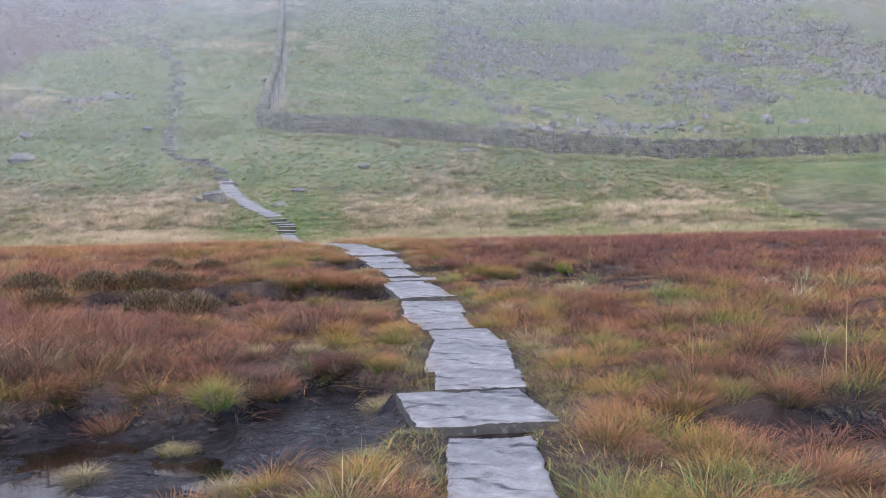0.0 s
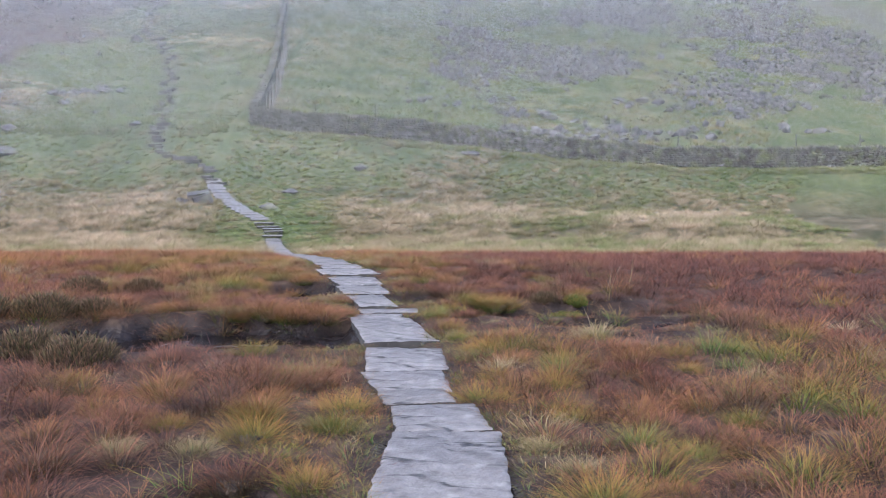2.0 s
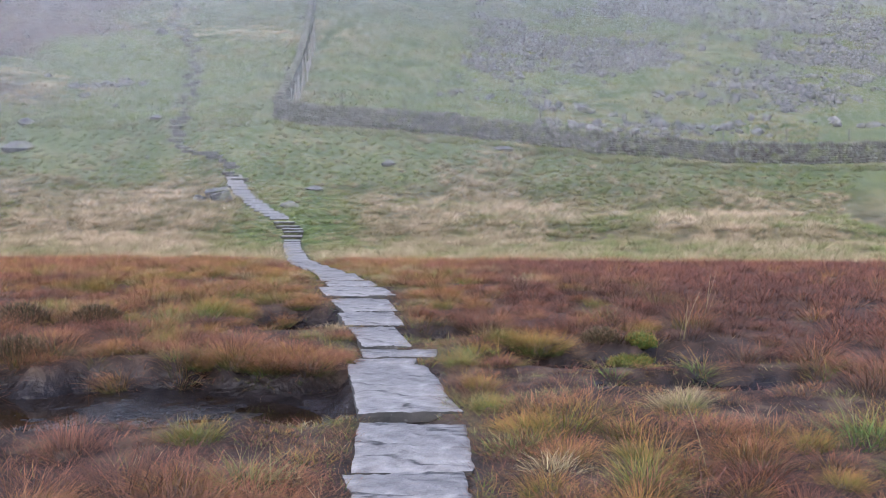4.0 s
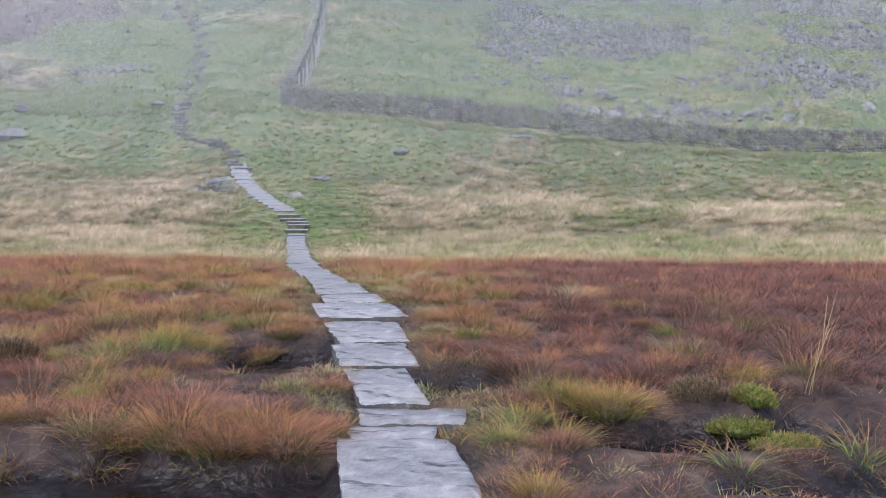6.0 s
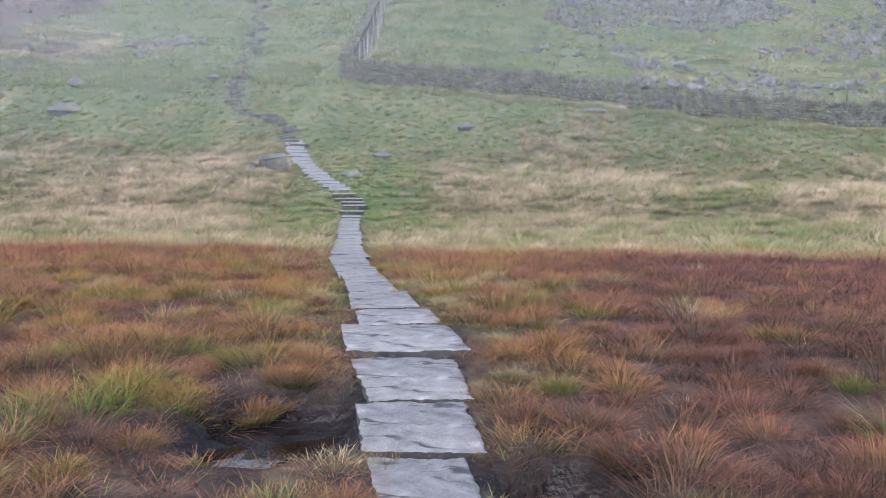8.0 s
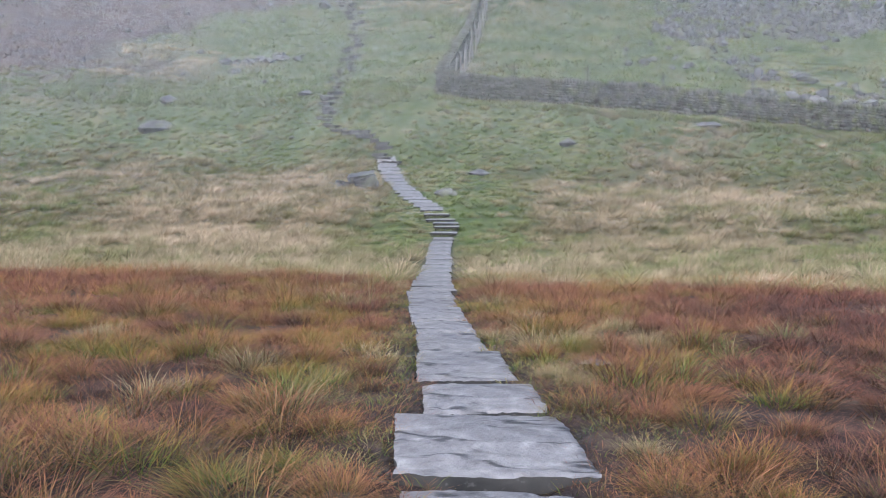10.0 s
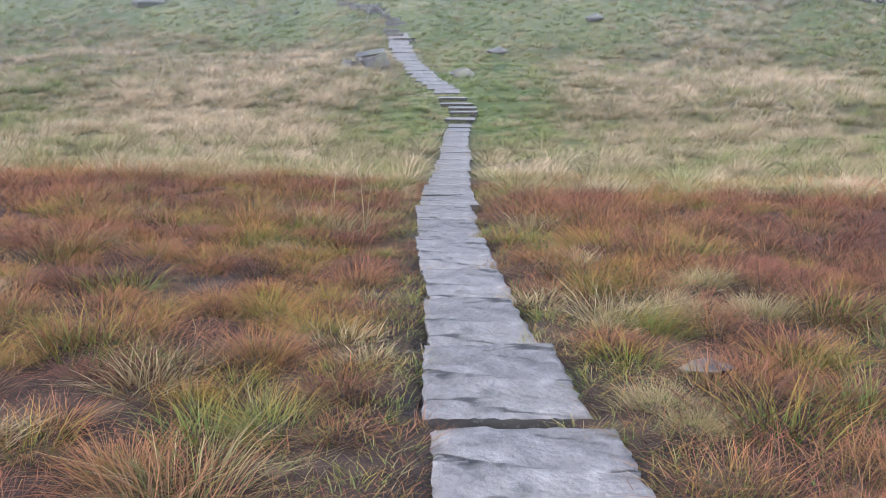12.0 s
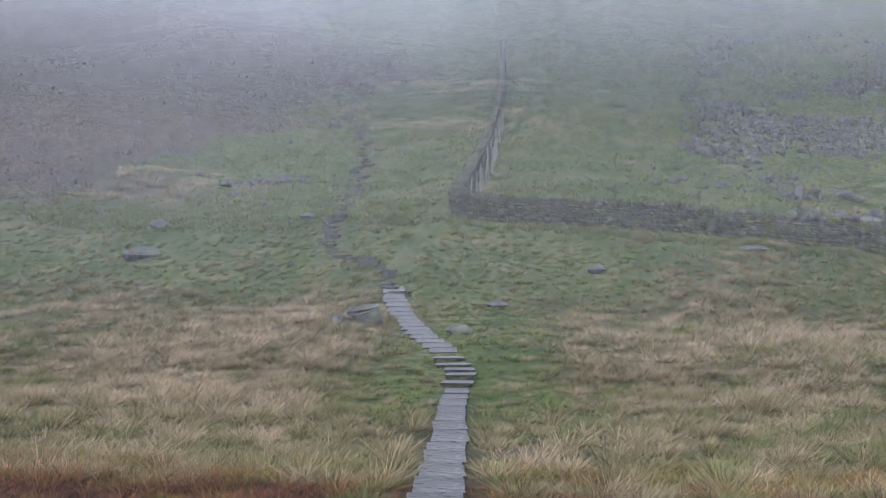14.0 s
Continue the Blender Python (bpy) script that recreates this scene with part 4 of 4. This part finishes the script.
tagged(hung("bank_grass", clumps("bank_grass", x, y, 70, np.full(n, 0.11), nr.uniform(0.2, 0.36, n), 0.005, tone, 82, 3, (0.1, 1.0), (0.4, 1.15)), bog_grass_m), "long rusty grass hanging over banks of bare peat", "grass", kind="stuff")

# short dead growth in the gaps between the tussocks
x, y, nr = spread_out(3.2, 32.5, 0.21, 0.48, 41, 0.05)
free = (slab_gap(x, y) > 0.08) & (hollow_mask(x, y)[0] < 0.45)
x, y = x[free], y[free]
n = len(x)
tone = np.where(nr.uniform(0, 1, n) < 0.22 - 0.18 * smooth(-0.3, 1.2, x) * smooth(13, 17, y), nr.uniform(0.55, 0.9, n), nr.uniform(0.0, 0.22, n) * (1 - 0.7 * smooth(-0.3, 1.2, x)))
tagged(hung("bog_litter", clumps("bog_litter", x, y, 20, np.full(n, 0.15), nr.uniform(0.06, 0.15, n), 0.0065, tone, 42, 1, (0.2, 1.0)), bog_tuft_m), "short purple-brown dead grass between the tussocks", "grass", kind="stuff")

nr = np.random.RandomState(61)
y = nr.uniform(-9, 30, 5200)
x = nr.uniform(-15, 15, 5200)
out_of_way = (np.abs(x - np.interp(y + 2, PATH_Y, PATH_X)) > 1.5 + 0.5 * np.maximum(y, 0)) & (slab_gap(x, y) > 0.3)
tussocks("far_bog_grass", x[out_of_way], y[out_of_way], nr, 26, 0.013, 64, "red-brown moor grass on the outer bog", 1)

# short dead litter along the flags
nr = np.random.RandomState(33)
count = 13000
y = nr.uniform(3.4, 31, count)
x = np.interp(y, PATH_Y, PATH_X) + nr.uniform(-1.1, 1.1, count)
gap = slab_gap(x, y)
keep = (gap > -0.01) & (gap < 0.15 + nr.uniform(0, 0.6, count)) & (hollow_mask(x, y)[0] < 0.5)
x, y = x[keep], y[keep]
n = len(x)
tone = np.where(fbm(x * 0.7, y * 0.7, 68) > 0.5, nr.choice([0.5, 0.6, 0.66, 0.7, 0.78], n), nr.choice([0.0, 0.1, 0.2, 0.3, 0.6], n))
tagged(hung("path_edge_grass", clumps("path_edge_grass", x, y, 14, np.full(n, 0.1), nr.uniform(0.05, 0.13, n), 0.004, tone, 34, 2, (0.3, 0.95)), bog_grass_m), "short straw and brown grass at the edges of the flagstones", "grass", kind="stuff")

# ---- long pasture grass in the dip and on the slope ----
def pasture(name, lo, hi, cell, each, width, seed, label, scale=1.0, shift=0.0, radius=0.3):
    x, y, nr = spread_out(lo, hi, cell, 0.52, seed, 0.1)
    keep = (path_gap(x, y) > 0.55) & ((np.abs(y - 67) > 0.5) | (x < -12.7))
    x, y = x[keep], y[keep]
    lawn = lawn_mask(x, y)
    n = len(x)
    dry = smooth(0.36, 0.6, fbm(x * 0.2, y * 0.1 - x * 0.05, 55)) * (0.4 + 0.6 * smooth(38, 46, y + smooth(0, -14, x) * 4))
    dull = smooth(-5, 3, x) * smooth(58, 42, y)
    hue = 0.36 + 0.38 * dry * (1 - 0.3 * dull) + 0.04 * smooth(46, 38, y) + nr.normal(0, 0.17, n)
    hue = np.clip(hue, 0.05, 1) * (1 - lawn * nr.uniform(0.3, 0.95, n)) + shift
    big = nr.uniform(0.4, 1.2, n)
    tall = 0.52 * big * (0.75 + 0.35 * dry) * (1 - 0.55 * lawn) * scale
    me = clumps(name, x, y, each, cell * radius * (0.6 + 0.5 * big), tall, width, np.clip(hue, 0, 1), seed + 1, 1, (0.05, 0.9), (0.15, 0.7), 0.35)
    tagged(hung(name, me, slope_grass_m), label, "grass", kind="stuff")


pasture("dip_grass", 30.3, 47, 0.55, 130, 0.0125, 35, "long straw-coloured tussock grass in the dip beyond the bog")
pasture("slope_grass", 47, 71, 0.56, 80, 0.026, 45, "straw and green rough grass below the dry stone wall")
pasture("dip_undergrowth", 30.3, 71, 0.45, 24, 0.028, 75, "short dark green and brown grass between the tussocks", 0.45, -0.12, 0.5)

# rank grass against the foot of the wall
nr = np.random.RandomState(47)
x, y = nr.uniform(-13, 34, 1500), nr.uniform(66.0, 66.7, 1500)
tagged(hung("wall_foot_grass", clumps("wall_foot_grass", x, y, 10, np.full(1500, 0.25), nr.uniform(0.15, 0.4, 1500), 0.03, nr.uniform(0, 0.5, 1500), 48, 1), slope_grass_m), "rank green grass at the foot of the stone wall", "grass", kind="stuff")

# ---- tufts on the hill ----
nr = np.random.RandomState(37)
count = 90000
y = 66 + 140 * nr.uniform(0, 1, count) ** 1.4
x = -14 + nr.uniform(-1, 1, count) * (0.5 * y)
keep = (scree_mask(x, y) < nr.uniform(0.05, 0.65, count)) & (heather_mask(x, y) < 0.6) & ((np.abs(y - 67) > 0.6) | (x < -12.7)) & (path_gap(x, y) > 0.6)
keep &= fbm(x * 0.5, y * 0.5, 66) > nr.uniform(0.3, 0.62, count)
x, y = x[keep], y[keep]
n = len(x)
hue = np.clip(0.05 + smooth(0.4, 0.62, fbm(x * 0.1, y * 0.12, 57)) * (0.6 - 0.32 * smooth(-14, -6, x)) + nr.normal(0.05, 0.15, n), 0, 1)
tagged(hung("hill_grass", clumps("hill_grass", x, y, 8, np.full(n, 0.35), nr.uniform(0.1, 0.3, n) * (1 + 0.4 * hue) * (0.5 + 1.1 * rough(x * 0.6, y * 0.6, 69)), 0.075, hue, 38, 1, (0.1, 0.8), (0.1, 0.5), 0.3), slope_grass_m), "short tufted green grass on the hillside", "grass", kind="stuff")
x, y = nr.uniform(-85, -26, 14000), 62 + 140 * nr.uniform(0, 1, 14000) ** 1.2
keep = (heather_mask(x, y) > nr.uniform(0.3, 0.8, 14000)) & (fbm(x * 0.25, y * 0.25, 58) > 0.42)
x, y = x[keep], y[keep]
n = len(x)
tagged(hung("hill_heather", clumps("hill_heather", x, y, 7, np.full(n, 0.35), nr.uniform(0.2, 0.42, n), 0.07, nr.uniform(0, 1, n), 39, 1, (0.1, 0.9), (0, 0.3)), heather_m), "dark heather patches high on the misty slope", "heather", kind="stuff")

# ---- heather and moss beside the path ----
def heather_bush(x, y, size, seed):
    """A low bush of heather: woody stems and many short leafy sprigs."""
    ob = new("heather_bush")
    nr = np.random.RandomState(seed)
    n = 1500
    a, r = nr.uniform(0, 2 * np.pi, n), np.sqrt(nr.uniform(0, 1, n))
    h = 0.32 * np.sqrt(1 - 0.8 * r * r) * nr.uniform(0.35, 1.0, n)
    root = np.stack([np.cos(a) * r * 0.38, np.sin(a) * r * 0.38, h - 0.05], 1)
    hung("foliage", blades("foliage", root, a + nr.normal(0, 0.8, n), nr.uniform(0.05, 0.11, n), nr.uniform(0.1, 0.8, n), nr.uniform(0, 0.3, n), nr.uniform(0.008, 0.016, n), nr.uniform(0, 1, n), 2), heather_m, ob)
    n = 60
    a = nr.uniform(0, 2 * np.pi, n)
    hung("woody_base", blades("woody_base", np.stack([np.cos(a) * 0.05, np.sin(a) * 0.05, np.full(n, -0.06)], 1), a, nr.uniform(0.25, 0.42, n), nr.uniform(0.1, 0.9, n), nr.uniform(0, 0.2, n), np.full(n, 0.008), np.full(n, 0.9), 2), heather_m, ob)
    ob.matrix_basis = pose(x, y, float(ground(x, y)), 0, 0, 60 * seed) @ Matrix.Diagonal((size, size, size, 1))
    return tagged(ob, "dark green-brown heather bush at the edge of bare peat", "heather", "heather on the bog")


for k, (x, y, size) in enumerate([(-4.4, 14.5, 1.0), (-5.0, 14.3, 0.9), (-5.8, 14.0, 1.0), (-3.9, 14.75, 0.7), (-3.9, 16.6, 0.7), (-4.6, 16.3, 0.8), (-5.2, 12.9, 0.8), (-2.95, 11.6, 0.9), (1.45, 15.75, 0.5), (-3.5, 11.9, 0.9)]):
    heather_bush(x, y, size, k)


def moss_cushion(x, y, a, b, c, seed):
    bm = bmesh.new()
    bmesh.ops.create_icosphere(bm, subdivisions=4, radius=0.5)
    for v in bm.verts:
        v.co += v.co.normalized() * (noise.noise(v.co * 4 + Vector((seed, 0, 0))) * 0.16 + noise.noise(v.co * 14) * 0.07)
        v.co.x, v.co.y, v.co.z = v.co.x * a, v.co.y * b, v.co.z * c
    for f in bm.faces:
        f.smooth = True
    ob = new("moss_cushion")
    spots = np.array([v.co[:] for v in bm.verts if v.co.z > -0.02])
    part("cushion", bm, moss_m, ob)
    nr = np.random.RandomState(seed)
    root = np.repeat(spots, 5, 0) + nr.normal(0, 0.012, (len(spots) * 5, 3)) - [0, 0, 0.008]
    n = len(root)
    hung("fuzz", blades("fuzz", root, np.arctan2(root[:, 1], root[:, 0]) + nr.normal(0, 0.9, n), nr.uniform(0.02, 0.05, n), nr.uniform(0.1, 0.9, n), nr.uniform(0, 0.3, n), nr.uniform(0.006, 0.012, n), nr.uniform(0.5, 0.72, n), 1), bog_grass_m, ob)
    ob.matrix_basis = pose(x, y, float(ground(x, y)) + 0.02, 0, 0, 40 * seed)
    return tagged(ob, "bright yellow-green cushion of wet bog moss", "moss", "moss cushions")


for k, row in enumerate([(1.72, 15.62, 0.4, 0.25, 0.11), (1.95, 15.5, 0.34, 0.24, 0.1), (2.15, 15.62, 0.3, 0.22, 0.1), (1.85, 15.72, 0.34, 0.2, 0.12), (1.9, 14.75, 0.3, 0.22, 0.12), (2.15, 14.8, 0.3, 0.2, 0.1)]):
    moss_cushion(*row, k)

# pale seed stalks standing over the grass
nr = np.random.RandomState(91)
for x, y in ((2.9, 7.4), (3.05, 7.6), (2.7, 7.0), (2.2, 10.6), (1.6, 11.4), (-3.6, 24.8), (-4.4, 26.3), (-4.8, 26.6), (2.8, 17.2), (2.3, 15.9)):
    for k in range(3):
        root = np.array([[0.0, 0.0, -0.05]])
        me = blades("grass_stalk", root, nr.uniform(0, 6.28, 1), nr.uniform(0.5, 0.75, 1), nr.uniform(0.05, 0.35, 1), nr.uniform(0.0, 0.3, 1), np.full(1, 0.006), np.full(1, 0.9), 4)
        ob = hung("grass_stalk", me, bog_grass_m)
        px, py = x + nr.normal(0, 0.05), y + nr.normal(0, 0.05)
        ob.matrix_basis = pose(px, py, float(ground(px, py)))
        tagged(ob, "tall pale dry grass stalk above the tussocks", "grass stalk", "tall grass stalks")

# ---- see-through sheets that stand in for haze before the hill ----
for depth, low, high, tall, back in MIST_SHEETS:
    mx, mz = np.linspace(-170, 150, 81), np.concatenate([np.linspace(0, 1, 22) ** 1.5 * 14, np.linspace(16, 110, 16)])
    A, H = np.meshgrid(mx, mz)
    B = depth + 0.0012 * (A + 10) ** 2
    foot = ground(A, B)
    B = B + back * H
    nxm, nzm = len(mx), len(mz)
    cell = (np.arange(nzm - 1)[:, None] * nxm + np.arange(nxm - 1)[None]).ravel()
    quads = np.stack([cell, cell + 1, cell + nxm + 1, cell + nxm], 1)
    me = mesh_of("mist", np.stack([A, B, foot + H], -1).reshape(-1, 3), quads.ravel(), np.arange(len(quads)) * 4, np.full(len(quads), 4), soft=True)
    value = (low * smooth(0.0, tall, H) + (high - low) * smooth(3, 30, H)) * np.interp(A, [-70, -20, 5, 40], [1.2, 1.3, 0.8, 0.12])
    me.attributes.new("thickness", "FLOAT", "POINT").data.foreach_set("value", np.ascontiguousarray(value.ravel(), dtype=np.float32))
    tagged(hung("mist", me, mist_sheet_m), "thin see-through grey sheet standing in for mist before the hillside", "mist", "banks of mist", "stuff")
